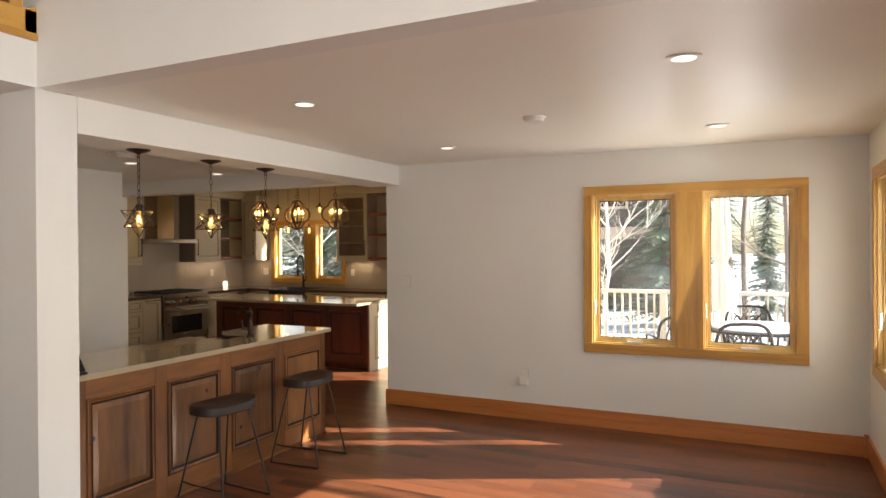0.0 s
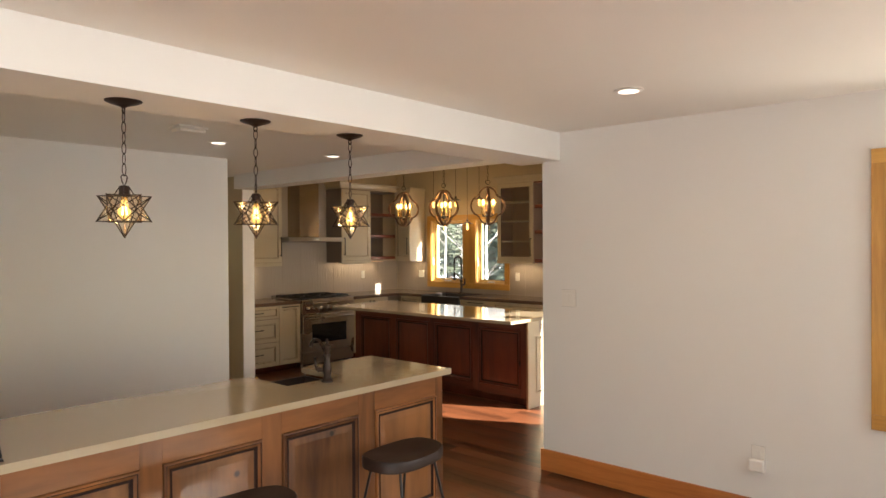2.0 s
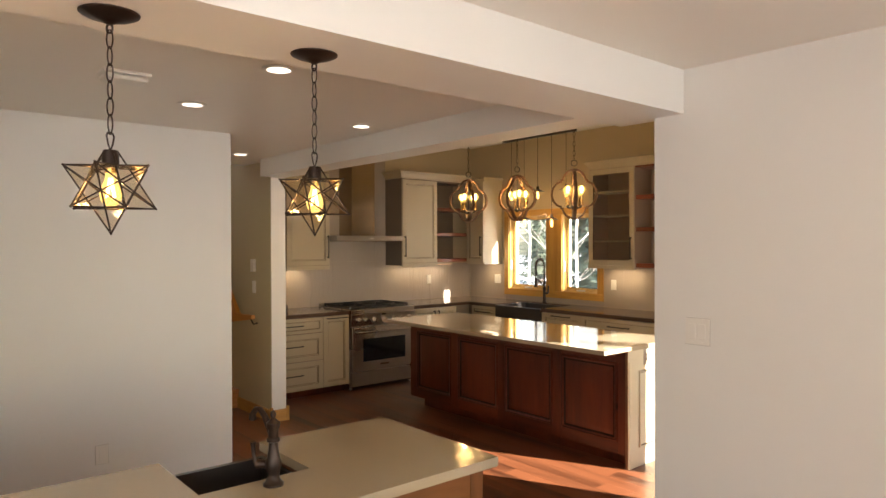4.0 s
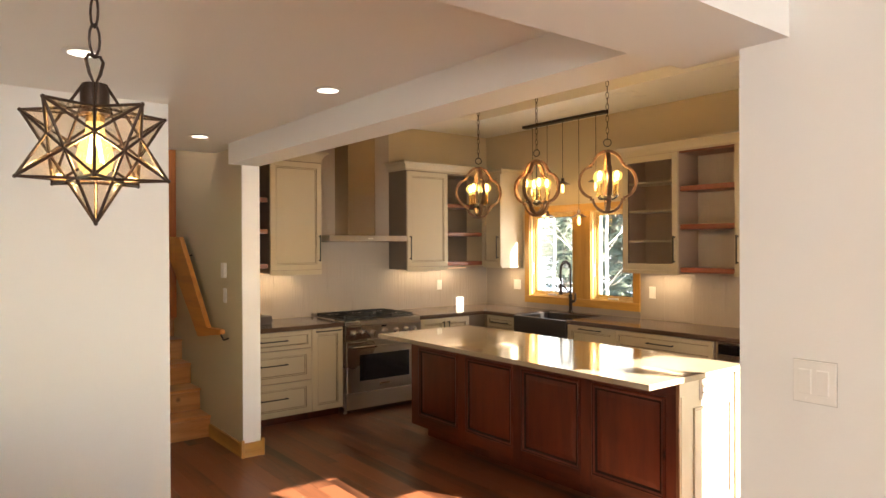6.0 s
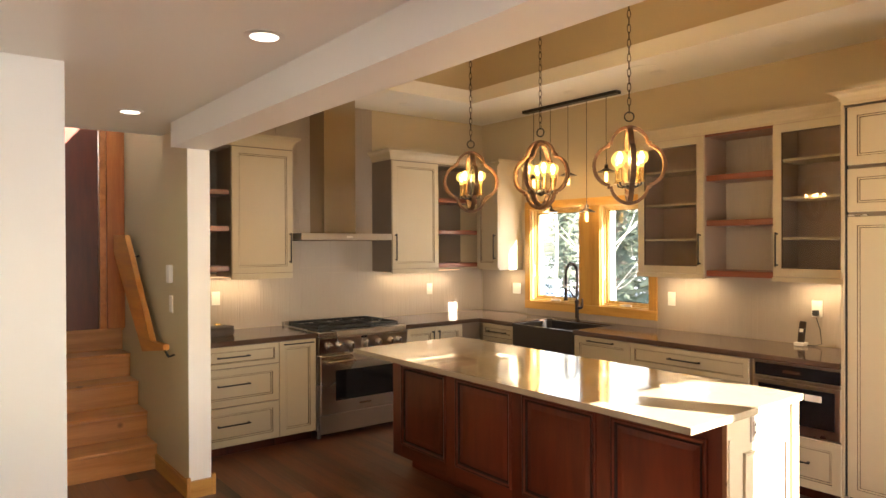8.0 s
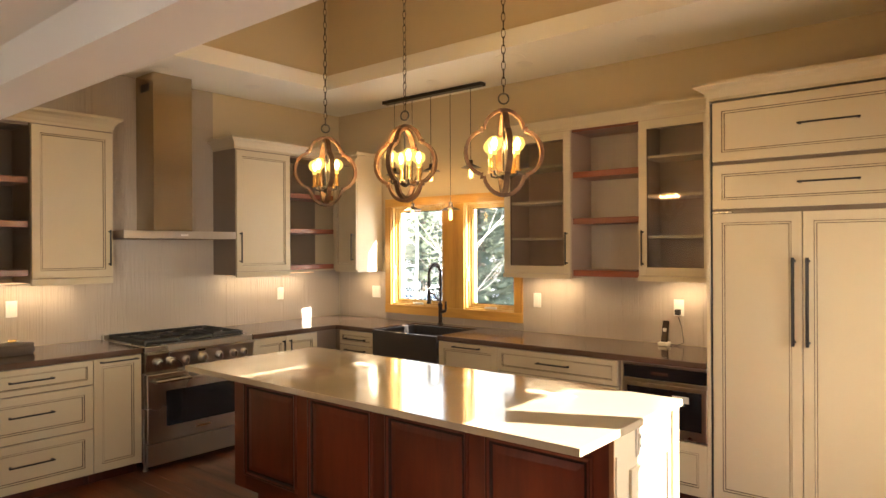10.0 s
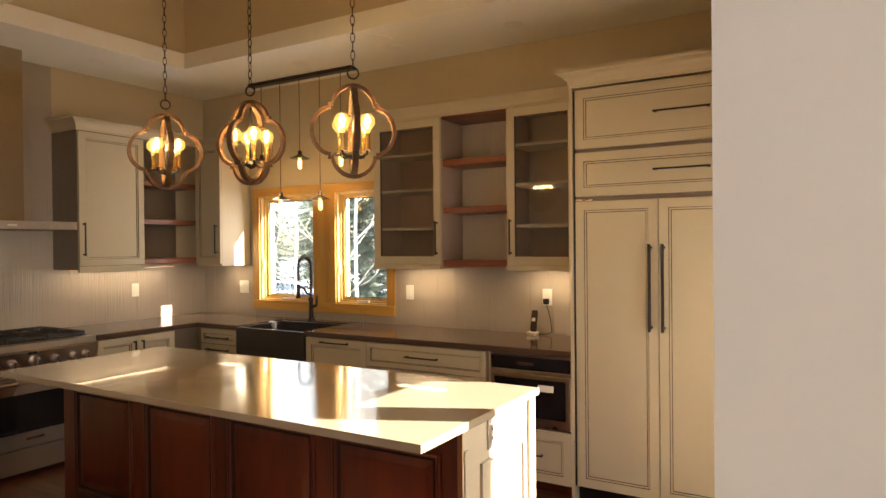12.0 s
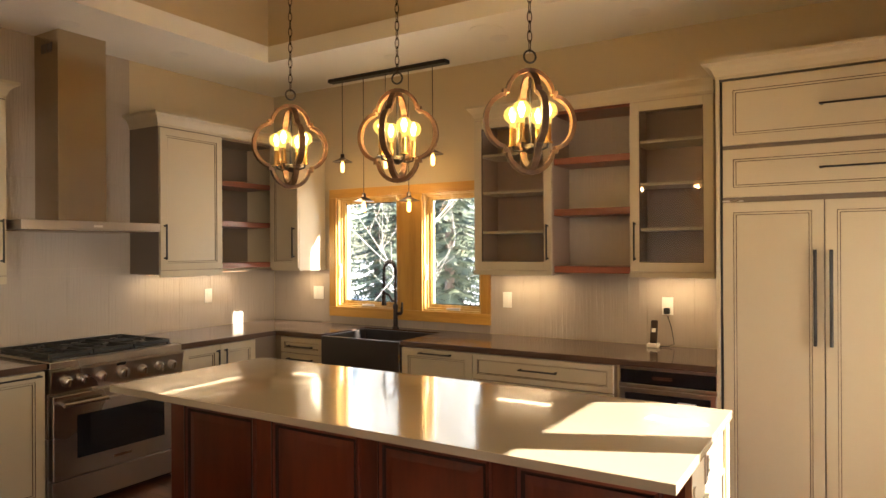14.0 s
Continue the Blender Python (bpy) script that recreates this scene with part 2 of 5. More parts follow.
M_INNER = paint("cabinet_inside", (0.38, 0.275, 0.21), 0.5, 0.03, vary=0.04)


def lit_bulb(name, color, strength, clear):
    """Thin bulb glass full of the light of its filament."""
    m, n, b, N, L = nodes_of(name)
    t = N.new("ShaderNodeBsdfTransparent")
    t.inputs[0].default_value = (1.0, 0.92, 0.75, 1)
    e = N.new("ShaderNodeEmission")
    e.inputs[0].default_value, e.inputs[1].default_value = (*color, 1), strength
    mx = N.new("ShaderNodeMixShader")
    mx.inputs[0].default_value = 1 - clear
    L.new(t.outputs[0], mx.inputs[1])
    L.new(e.outputs[0], mx.inputs[2])
    L.new(mx.outputs[0], N["Material Output"].inputs[0])
    return m


M_BULBGLOW = lit_bulb("soft_bulb", (1.0, 0.60, 0.18), 0.40, 0.45)
M_GLOBE = lit_bulb("globe_bulb", (1.0, 0.60, 0.13), 0.27, 0.55)
M_STRIP = glow("under_cabinet_strip", (1.0, 0.62, 0.32), 0.16)
M_GLASS = glass("window_glass")
M_CABGLASS = glass("cabinet_glass", 0.02, (0.93, 0.92, 0.91))
M_STARGLASS = glass("star_glass", 0.02, (0.975, 0.925, 0.84), 1.45)
M_BULBGLASS = glass("bulb_glass", 0.0, (1.0, 0.86, 0.60), 1.3)
M_SNOW = paint("snow", (0.80, 0.82, 0.85), 0.6, 0.3, scale=3, vary=0.04, bump_dist=0.02)
M_DECK = wood("deck_board", (0.30, 0.26, 0.22), (0.50, 0.45, 0.38), "x", 0.7, 6)
M_RAIL = paint("pale_rail", (0.62, 0.58, 0.50), 0.6)
M_BARK = paint("bark", (0.20, 0.15, 0.12), 0.85, 0.4, scale=20, vary=0.3, bump_dist=0.01)
M_BIRCH = paint("pale_bark", (0.62, 0.58, 0.52), 0.8, 0.3, scale=12, vary=0.25)
M_NEEDLE = paint("needles", (0.14, 0.165, 0.11), 0.7, 0.2, vary=0.4)
M_CANVAS = paint("umbrella_canvas", (0.66, 0.63, 0.60), 0.9, 0.2)
M_HOUSE = paint("brown_siding", (0.12, 0.10, 0.08), 0.7)
M_STUCCO = paint("tan_stucco", (0.55, 0.42, 0.32), 0.8)
M_SUEDE = paint("grey_soft", (0.11, 0.09, 0.085), 0.8)

# ---- helpers for meshes ----


def finish(name, bm, mat, parent=None, label="", smooth=False, kind=""):
    me = bpy.data.meshes.new(name)
    bmesh.ops.recalc_face_normals(bm, faces=bm.faces)
    bm.to_mesh(me)
    bm.free()
    for x in (mat if isinstance(mat, (list, tuple)) else [mat]):
        me.materials.append(x)
    if smooth:
        me.polygons.foreach_set("use_smooth", [True] * len(me.polygons))
        me.set_sharp_from_angle(angle=radians(40))
    ob = new(name, me)
    if parent:
        ob.parent = parent
    return tagged(ob, label, kind=kind)


def part(name, bm, mat, parent, label="", smooth=False):
    return finish(name, bm, mat, parent, label, smooth)


def add_box(bm, x0, x1, y0, y1, z0, z1, bevel=0.0, mi=0):
    vs = [bm.verts.new((x, y, z)) for x in (x0, x1) for y in (y0, y1) for z in (z0, z1)]
    fs = [bm.faces.new([vs[i] for i in f]) for f in ((0, 1, 3, 2), (4, 6, 7, 5), (0, 4, 5, 1), (2, 3, 7, 6), (0, 2, 6, 4), (1, 5, 7, 3))]
    for f in fs:
        f.material_index = mi
    if bevel:
        es = list({e for f in fs for e in f.edges})
        bmesh.ops.bevel(bm, geom=es, offset=bevel, segments=2, affect="EDGES", profile=0.5)


def box(x0, x1, y0, y1, z0, z1, bevel=0.0):
    bm = bmesh.new()
    add_box(bm, x0, x1, y0, y1, z0, z1, bevel)
    return bm


def boxes(rows, bevel=0.0):
    bm = bmesh.new()
    for r in rows:
        add_box(bm, *r, bevel)
    return bm


def tube(bm, pts, r, n=8, closed=False, mi=0, caps=True):
    """A round bar along points."""
    pts = [Vector(p) for p in pts]
    k = len(pts)
    rings = []
    up = None
    for i, p in enumerate(pts):
        a = pts[(i - 1) % k] if (closed or i) else p
        c = pts[(i + 1) % k] if (closed or i < k - 1) else p
        d = (c - a).normalized()
        if up is None:
            up = Vector((0, 0, 1)) if abs(d.z) < 0.9 else Vector((1, 0, 0))
        s = d.cross(up).normalized()
        up = s.cross(d).normalized()
        rr = r[i] if isinstance(r, (list, tuple)) else r
        rings.append([bm.verts.new(p + (s * math.cos(2 * math.pi * j / n) + up * math.sin(2 * math.pi * j / n)) * rr) for j in range(n)])
    for i in range(k if closed else k - 1):
        A, B = rings[i], rings[(i + 1) % k]
        for j in range(n):
            f = bm.faces.new((A[j], A[(j + 1) % n], B[(j + 1) % n], B[j]))
            f.material_index = mi
    if not closed and caps:
        bm.faces.new(rings[0]).material_index = mi
        bm.faces.new(rings[-1][::-1]).material_index = mi


def bar(pts, r, n=8, closed=False):
    bm = bmesh.new()
    tube(bm, pts, r, n, closed)
    return bm


def lathe(profile, n=20, bm=None, at=(0, 0, 0), mi=0):
    """A turned shape from (radius, z) pairs."""
    bm = bm or bmesh.new()
    ox, oy, oz = at
    rings = []
    for r, z in profile:
        r = max(r, 0.0004)
        rings.append([bm.verts.new((ox + r * math.cos(2 * math.pi * j / n), oy + r * math.sin(2 * math.pi * j / n), oz + z)) for j in range(n)])
    for A, B in zip(rings, rings[1:]):
        for j in range(n):
            bm.faces.new((A[j], A[(j + 1) % n], B[(j + 1) % n], B[j])).material_index = mi
    bm.faces.new(rings[0][::-1]).material_index = mi
    bm.faces.new(rings[-1]).material_index = mi
    return bm


def prism(outline, axis, a, b, bevel=0.0):
    """A flat outline (u, v) pushed along an axis from a to b."""
    bm = bmesh.new()

    def at(u, v, w):
        return {"x": (w, u, v), "y": (u, w, v), "z": (u, v, w)}[axis]
    A = [bm.verts.new(at(u, v, a)) for u, v in outline]
    B = [bm.verts.new(at(u, v, b)) for u, v in outline]
    k = len(A)
    bm.faces.new(A)
    bm.faces.new(B[::-1])
    for i in range(k):
        bm.faces.new((A[i], B[i], B[(i + 1) % k], A[(i + 1) % k]))
    if bevel:
        bmesh.ops.bevel(bm, geom=list(bm.edges), offset=bevel, segments=2, affect="EDGES")
    return bm


def thing(name, loc, label, category, group="", rz=0.0):
    ob = new(name)
    ob.matrix_world = pose(*loc, 0, 0, rz)
    ob.empty_display_size = 0.1
    return tagged(ob, label, category, group)


def structure(name, bm, mat, label=""):
    return finish(name, bm, mat, None, label, kind="structure")


def rings_face(bm, x0, x1, z0, z1, rings, back=0.0):
    """A framed front towards -y, stepped inwards: rings of (inset, y, material)."""
    prev = [bm.verts.new((x, back, z)) for x, z in ((x0, z0), (x1, z0), (x1, z1), (x0, z1))]
    bm.faces.new(prev[::-1])
    for inset, y, mi in rings:
        cur = [bm.verts.new((x, y, z)) for x, z in ((x0 + inset, z0 + inset), (x1 - inset, z0 + inset), (x1 - inset, z1 - inset), (x0 + inset, z1 - inset))]
        for i in range(4):
            bm.faces.new((prev[i], prev[(i + 1) % 4], cur[(i + 1) % 4], cur[i])).material_index = mi
        prev = cur
    bm.faces.new(prev).material_index = mi


SHAKER = [(0.0, -0.020, 0), (0.0015, -0.0215, 0), (0.052, -0.0215, 0), (0.0550, -0.017, 1), (0.058, -0.0175, 0), (0.064, -0.0165, 0), (0.0675, -0.0125, 1), (0.071, -0.0125, 0)]
SLIM = [(0.0, -0.020, 0), (0.0015, -0.0215, 0), (0.034, -0.0215, 0), (0.0365, -0.017, 1), (0.040, -0.0175, 0), (0.043, -0.013, 1), (0.047, -0.0135, 0)]

# ---- shell of the house ----


def wall(name, axis, a, b, u0, u1, z0, z1, holes, mat, label):
    """A wall between a and b across its thickness, along u, with openings (u0, u1, z0, z1) right through it."""
    us = sorted({u0, u1, *[h[0] for h in holes], *[h[1] for h in holes]})
    zs = sorted({z0, z1, *[h[2] for h in holes], *[h[3] for h in holes]})
    bm = bmesh.new()
    for i in range(len(us) - 1):
        for j in range(len(zs) - 1):
            uc, zc = (us[i] + us[i + 1]) / 2, (zs[j] + zs[j + 1]) / 2
            if any(h[0] < uc < h[1] and h[2] < zc < h[3] for h in holes):
                continue
            if axis == "x":
                add_box(bm, us[i], us[i + 1], a, b, zs[j], zs[j + 1])
            else:
                add_box(bm, a, b, us[i], us[i + 1], zs[j], zs[j + 1])
    bmesh.ops.remove_doubles(bm, verts=bm.verts, dist=0.0005)
    inner = [f for f in bm.faces if sum(1 for g in bm.faces if g is not f and (g.calc_center_median() - f.calc_center_median()).length < 0.0005)]
    bmesh.ops.delete(bm, geom=inner, context="FACES")
    return structure(name, bm, mat, label)


N_HOLES = [(-1.235, -0.54, 0.755, 2.044), (-0.33, 0.348, 0.755, 2.044)]
E_HOLES = [(4.63, 5.32, 0.765, 2.06), (5.53, 6.205, 0.765, 2.06)]
K_HOLES = [(-7.835, -7.18, 1.06, 2.01), (-6.93, -6.39, 1.06, 2.01)]
DOOR_HOLE = [(7.82, 9.36, 0.02, 2.04)]
wall_dining = wall("wall_dining_north", "x", 6.597, 6.76, -3.321, 0.99, 0, 2.42, N_HOLES, M_WHITE, "off-white painted dining wall with a pair of oak windows")
wall("wall_dining_east", "y", 0.82, 0.99, 2.94, 6.597, 0, 2.42, E_HOLES, M_WHITE, "off-white painted dining wall beside the deck")
wall("wall_above_dining", "x", 2.91, 3.06, -3.165, 3.6, 2.42, 5.2, [], M_WHITE, "tall off-white wall above the dining ceiling edge")
wall("wall_living_return", "x", 2.91, 3.06, 0.99, 3.6, 0, 2.42, [], M_WHITE, "off-white living room wall")
wall("wall_post", "y", -3.56, -3.180, 2.91, 3.136, 0, 2.42, [], M_WHITE, "white end of wall beside the bar")
wall("wall_under_loft", "x", 2.91, 3.10, -7.0, -3.56, 0, 2.42, [], M_WHITE, "off-white wall under the loft")
wall("header_beam", "y", -3.55, -3.175, 3.136, 6.66, 2.225, 2.42, [], M_WHITE, "white boxed header over the bar with three star lights")
wall("wall_niche", "y", -6.19, -6.09, 3.10, 5.72, 0, 2.42, [], M_WHITE, "plain white wall behind the bar")
wall("wall_stair_south", "x", 5.60, 5.72, -10.6, -6.19, 0, 4.6, [], M_WHITE, "white wall beside the stairs")
wall("wall_stair_north", "x", 6.58, 6.72, -10.6, -7.274, 0, 3.0, [], M_SAGE, "pale sage wall with an oak handrail")
wall("wall_end_white", "x", 6.58, 6.72, -7.2735, -7.26, 0, 2.264, [], M_WHITE, "white end of the stair wall")
wall("wall_stair_end", "y", -10.7, -10.6, 5.6, 6.72, 0, 4.6, [], M_WHITE, "white wall at the head of the stairs")
wall("beam_kitchen", "x", 6.48, 6.719, -7.27, -3.551, 2.265, 2.42, [], M_WHITE, "white boxed beam between bar passage and kitchen")
wall("beam_kitchen_upper", "x", 6.60, 6.72, -7.26, -3.14, 2.42, 3.0, [], M_KWALL, "tan wall over the beam on the kitchen side")
wall("beam_end", "x", 6.661, 6.719, -3.549, -3.3215, 2.265, 2.42, [], M_WHITE, "white end of the beam")
wall_kw = wall("wall_kitchen_west", "y", -8.78, -8.62, 6.72, 10.45, 0, 3.0, [], M_KWALL, "tan kitchen wall behind the range")
wall_kn = wall("wall_kitchen_north", "x", 10.28, 10.45, -8.62, -3.14, 0, 3.0, K_HOLES, M_KWALL, "tan kitchen wall with a pair of oak windows over the sink")
wall("wall_kitchen_east", "y", -3.31, -3.14, 6.76, 10.28, 0, 3.0, DOOR_HOLE, M_KWALL, "tan kitchen wall with a glazed door to the deck")
LIVING_HOLES = [(-2.4, -0.9, 0.25, 4.6), (-0.7, 0.8, 0.25, 4.6), (1.0, 2.3, 0.25, 4.6)]
wall("wall_living_east", "y", 3.6, 3.77, -4.2, 3.06, 0, 5.2, LIVING_HOLES, M_WHITE, "white living room wall with tall window openings")
wall("wall_living_south", "x", -4.37, -4.2, -7.0, 3.77, 0, 5.2, [(-2.5, 1.5, 0.3, 2.3)], M_WHITE, "white living room wall")
wall("wall_living_west", "y", -7.12, -7.0, -4.2, 3.10, 0, 5.2, [], M_WHITE, "white wall under and over the loft")
wall("wall_loft_back", "x", 3.10, 3.2, -7.0, -3.14, 2.6, 5.2, [], M_WHITE, "white wall behind the loft")

structure("ceiling", box(-3.14, 0.99, 3.06, 6.76, 2.42, 2.55), M_CEIL, "smooth off-white dining ceiling with recessed lamps")
structure("ceiling_bar", box(-7.72, -3.14, 3.10, 6.60, 2.42, 2.55), M_CEIL, "smooth off-white ceiling over the bar passage")
structure("ceiling_living", box(-7.12, 3.77, -4.37, 3.2, 5.2, 5.35), M_WHITE, "high white living room ceiling")
structure("ceiling_stairs", box(-10.7, -7.72, 5.60, 6.72, 4.6, 4.7), M_WHITE, "white ceiling over the stairs")
structure("wall_over_stairs", box(-7.84, -7.72, 5.72, 6.58, 2.42, 4.6), M_WHITE, "white wall face over the stair opening")
structure("loft_floor", box(-7.0, -3.165, -4.2, 2.91, 2.42, 2.65), M_WHITE, "white loft floor edge over the passage")

TX0, TX1, TY0, TY1 = -7.79, -4.1, 7.9, 9.42
kitchen_ceiling = tagged(new("ceiling_kitchen"), "off-white kitchen ceiling stepped round a deep tray", kind="structure")
for r in ((-8.78, TX0, 6.72, 10.45), (TX1, -3.14, 6.72, 10.45), (TX0, TX1, 6.72, TY0), (TX0, TX1, TY1, 10.45)):
    part("ceiling_panel", box(*r, 3.0, 3.125), M_CEIL, kitchen_ceiling)
for r in ((TX0 - 0.12, TX0 - 0.015, TY0 - 0.1, TY1 + 0.1), (TX1 + 0.015, TX1 + 0.12, TY0 - 0.1, TY1 + 0.1), (TX0 - 0.015, TX1 + 0.015, TY0 - 0.1, TY0 - 0.015), (TX0 - 0.015, TX1 + 0.015, TY1 + 0.015, TY1 + 0.1)):
    part("tray_side", box(*r, 3.126, 3.85), M_KWALL, kitchen_ceiling, "tan side of the tray recess")
part("tray_top", box(TX0 - 0.12, TX1 + 0.12, TY0 - 0.1, TY1 + 0.1, 3.85, 3.95), M_KWALL, kitchen_ceiling, "tan top of the tray recess")

# oak edge of the loft
structure("trim_loft_cap", box(-3.26, -3.145, -4.2, 2.908, 2.65, 2.685, 0.004), M_OAKY, "honey oak cap along the loft edge")
structure("trim_loft_skirt", box(-3.18, -3.155, 2.0, 2.908, 2.685, 2.80, 0.004), M_OAKY, "honey oak board on the loft edge")
newel = thing("newel_post", (-3.20, 2.812, 2.685), "honey oak loft post standing on the oak cap", "post")
part("post", box(-0.035, 0.035, -0.032, 0.032, 0, 1.0, 0.004), M_OAKZ, newel)
part("base_block", prism([(0.033, 0.0), (0.095, 0.0), (0.095, 0.135), (0.033, 0.115)], "x", -0.03, 0.045, 0.003), M_OAKZ, newel)
loft_rail = thing("loft_railing", (-3.20, 1.4, 2.70), "dark metal loft railing beside the oak post", "railing")
part("panel", box(-0.012, 0.0, 0, 1.375, 0.02, 1.0, 0.002), M_BLACK, loft_rail)
part("top_rail", box(-0.03, 0.03, 0, 1.375, 1.0, 1.05, 0.004), M_OAKY, loft_rail)


def window_unit(name, loc, rz, width, z0, z1, openings, label, casing=0.085, handle=True):
    """A framed pair of casements. x runs along the wall from the left, y goes out through it."""
    w = new(name)
    w.matrix_world = pose(*loc, 0, 0, rz)
    tagged(w, label, kind="structure")
    zo0, zo1 = openings[0][2], openings[0][3]
    # flat casing and the broad board between the casements
    part("window_casing_top", box(0, width, -0.02, 0, zo1, z1, 0.003), M_OAK, w)
    part("window_casing_bottom", box(0, width, -0.024, 0, z0, zo0, 0.003), M_OAK, w)
    part("window_casing_side", box(0, openings[0][0], -0.02, 0, zo0, zo1, 0.002), M_OAKZ, w)
    part("window_casing_side", box(openings[-1][1], width, -0.02, 0, zo0, zo1, 0.002), M_OAKZ, w)
    for a, b in zip(openings, openings[1:]):
        part("window_mullion", box(a[1], b[0], -0.017, 0, zo0, zo1, 0.002), M_OAKZ, w)
    for x0, x1, a0, a1 in openings:
        bm = boxes([(x0, x0 + 0.012, 0, 0.15, a0, a1), (x1 - 0.012, x1, 0, 0.15, a0, a1), (x0 + 0.012, x1 - 0.012, 0, 0.15, a1 - 0.012, a1), (x0 + 0.012, x1 - 0.012, 0, 0.15, a0, a0 + 0.012)])
        part("window_jamb", bm, M_OAKSUNLIT, w, "honey oak jamb, coloured paler for the sun on it")
        p0, p1, q0, q1 = x0 + 0.012, x1 - 0.012, a0 + 0.012, a1 - 0.012
        bm = bmesh.new()
        for i, (d, y) in enumerate(((0.014, 0.032), (0.038, 0.05))):
            add_box(bm, p0, p0 + d, y, y + 0.03, q0, q1, 0.002)
            add_box(bm, p1 - d, p1, y, y + 0.03, q0, q1, 0.002)
            add_box(bm, p0 + d, p1 - d, y, y + 0.03, q0, q0 + d, 0.002)
            add_box(bm, p0 + d, p1 - d, y, y + 0.03, q1 - d, q1, 0.002)
        sash = part("sash", bm, M_OAKSUNLIT, w, "honey oak sash, coloured paler for the sun on it")
        pane = part("pane", box(p0 + 0.034, p1 - 0.034, 0.066, 0.070, q0 + 0.034, q1 - 0.034), M_GLASS, sash, "clear window pane")
        pane.visible_shadow = False
        g, e = 0.006, 0.038
        bm = boxes([(p0 + e, p0 + e + g, 0.060, 0.0655, q0 + e, q1 - e), (p1 - e - g, p1 - e, 0.060, 0.0655, q0 + e, q1 - e),
                    (p0 + e + g, p1 - e - g, 0.060, 0.0655, q0 + e, q0 + e + g), (p0 + e + g, p1 - e - g, 0.060, 0.0655, q1 - e - g, q1 - e)])
        part("gasket", bm, M_BRONZE, sash, "dark glazing gasket")
        if handle:
            c = (x0 + x1) / 2
            bm = boxes([(c - 0.06, c + 0.06, 0.005, 0.03, a0 + 0.012, a0 + 0.028), (c - 0.01, c + 0.075, -0.008, 0.005, a0 + 0.02, a0 + 0.034)], 0.003)
            part("crank_handle", bm, M_PLASTIC, w, "pale folding window crank")
            part("latch", box(x0 + 0.012, x0 + 0.024, 0.008, 0.030, a0 + 0.25, a0 + 0.37, 0.004), M_PLASTIC, w, "pale window latch")
    return w


def rel(holes, x):
    return [(a - x, b - x, c, d) for a, b, c, d in holes]


window_unit("window_1", (-1.31, 6.597, 0), 0, 1.737, 0.677, 2.119, rel(N_HOLES, -1.31), "honey oak pair of casement windows onto the deck")
window_unit("window_2", (0.82, 6.28, 0), -90, 1.73, 0.69, 2.135, [(6.28 - b, 6.28 - a, c, d) for a, b, c, d in reversed(E_HOLES)], "honey oak pair of casement windows in the dining room's side wall")
window_unit("window_3", (-7.912, 10.272, 0), 0, 1.60, 0.975, 2.087, rel(K_HOLES, -7.912), "honey oak pair of casement windows over the kitchen sink")

# glazed double door from the kitchen to the deck
door = tagged(new("door_1"), "honey oak glazed double door to the deck", kind="structure")
door.matrix_world = pose(-3.31, 9.36, 0, 0, 0, -90)
part("casing_top", box(-0.09, 1.63, -0.02, 0, 2.04, 2.14, 0.003), M_OAK, door)
part("casing_side", box(-0.09, 0, -0.02, 0, 0.0, 2.04, 0.003), M_OAKZ, door)
part("casing_side", box(1.54, 1.63, -0.02, 0, 0.0, 2.04, 0.003), M_OAKZ, door)
for x0, x1 in ((0.0, 0.77), (0.77, 1.54)):
    leaf = part("door_leaf", boxes([(x0 + 0.002, x0 + 0.10, 0.03, 0.075, 0.02, 2.04), (x1 - 0.10, x1 - 0.002, 0.03, 0.075, 0.02, 2.04), (x0 + 0.10, x1 - 0.10, 0.03, 0.075, 0.02, 0.24), (x0 + 0.10, x1 - 0.10, 0.03, 0.075, 1.86, 2.04)], 0.002), M_OAKZ, door)
    pane = part("pane", box(x0 + 0.10, x1 - 0.10, 0.05, 0.055, 0.24, 1.86), M_GLASS, leaf, "clear door pane")
    pane.visible_shadow = False

# skirting
structure("baseboard", box(-3.337, 0.80, 6.579, 6.597, F, 0.172, 0.003), M_BASE, "orange-brown oak skirting along the dining wall")
structure("baseboard_east", box(0.802, 0.82, 2.96, 6.577, F, 0.172, 0.003), M_BASEY, "orange-brown oak skirting under the side window")
structure("baseboard_end", box(-3.338, -3.3215, 6.598, 6.759, F, 0.172, 0.003), M_BASEY, "orange-brown oak skirting on the wall end")
structure("corner_block_dining", box(0.78, 0.812, 6.565, 6.592, F, 0.19, 0.002), M_BASE, "oak corner block")
structure("baseboard_stairs", box(-8.03, -7.262, 6.562, 6.58, 0, 0.13, 0.003), M_OAK, "honey oak skirting along the stair wall")
structure("baseboard_post", box(-7.26, -7.24, 6.58, 6.72, 0, 0.13, 0.003), M_OAKY, "honey oak skirting on the wall end")
structure("corner_block_post", box(-7.262, -7.236, 6.558, 6.582, 0, 0.155, 0.002), M_OAKZ, "oak corner block")
structure("corner_block_post_back", box(-7.262, -7.236, 6.718, 6.742, 0, 0.155, 0.002), M_OAKZ, "oak corner block")
structure("baseboard_living", box(-3.165, -3.147, 2.91, 3.13, F, 0.172, 0.003), M_BASEY, "orange-brown oak skirting on the wall end")

# floor
structure("subfloor", box(-10.7, 3.77, -4.37, 6.72, -0.2, 0.009), M_JOINT, "dark floor bed")
structure("subfloor_kitchen", box(-8.78, -3.14, 6.72, 10.45, -0.2, 0.009), M_JOINT, "dark floor bed")
structure("floor_far", box(-10.6, 3.6, -4.2, 1.9, 0.009, F), M_FLOOR, "red-brown plank floor of the living room")

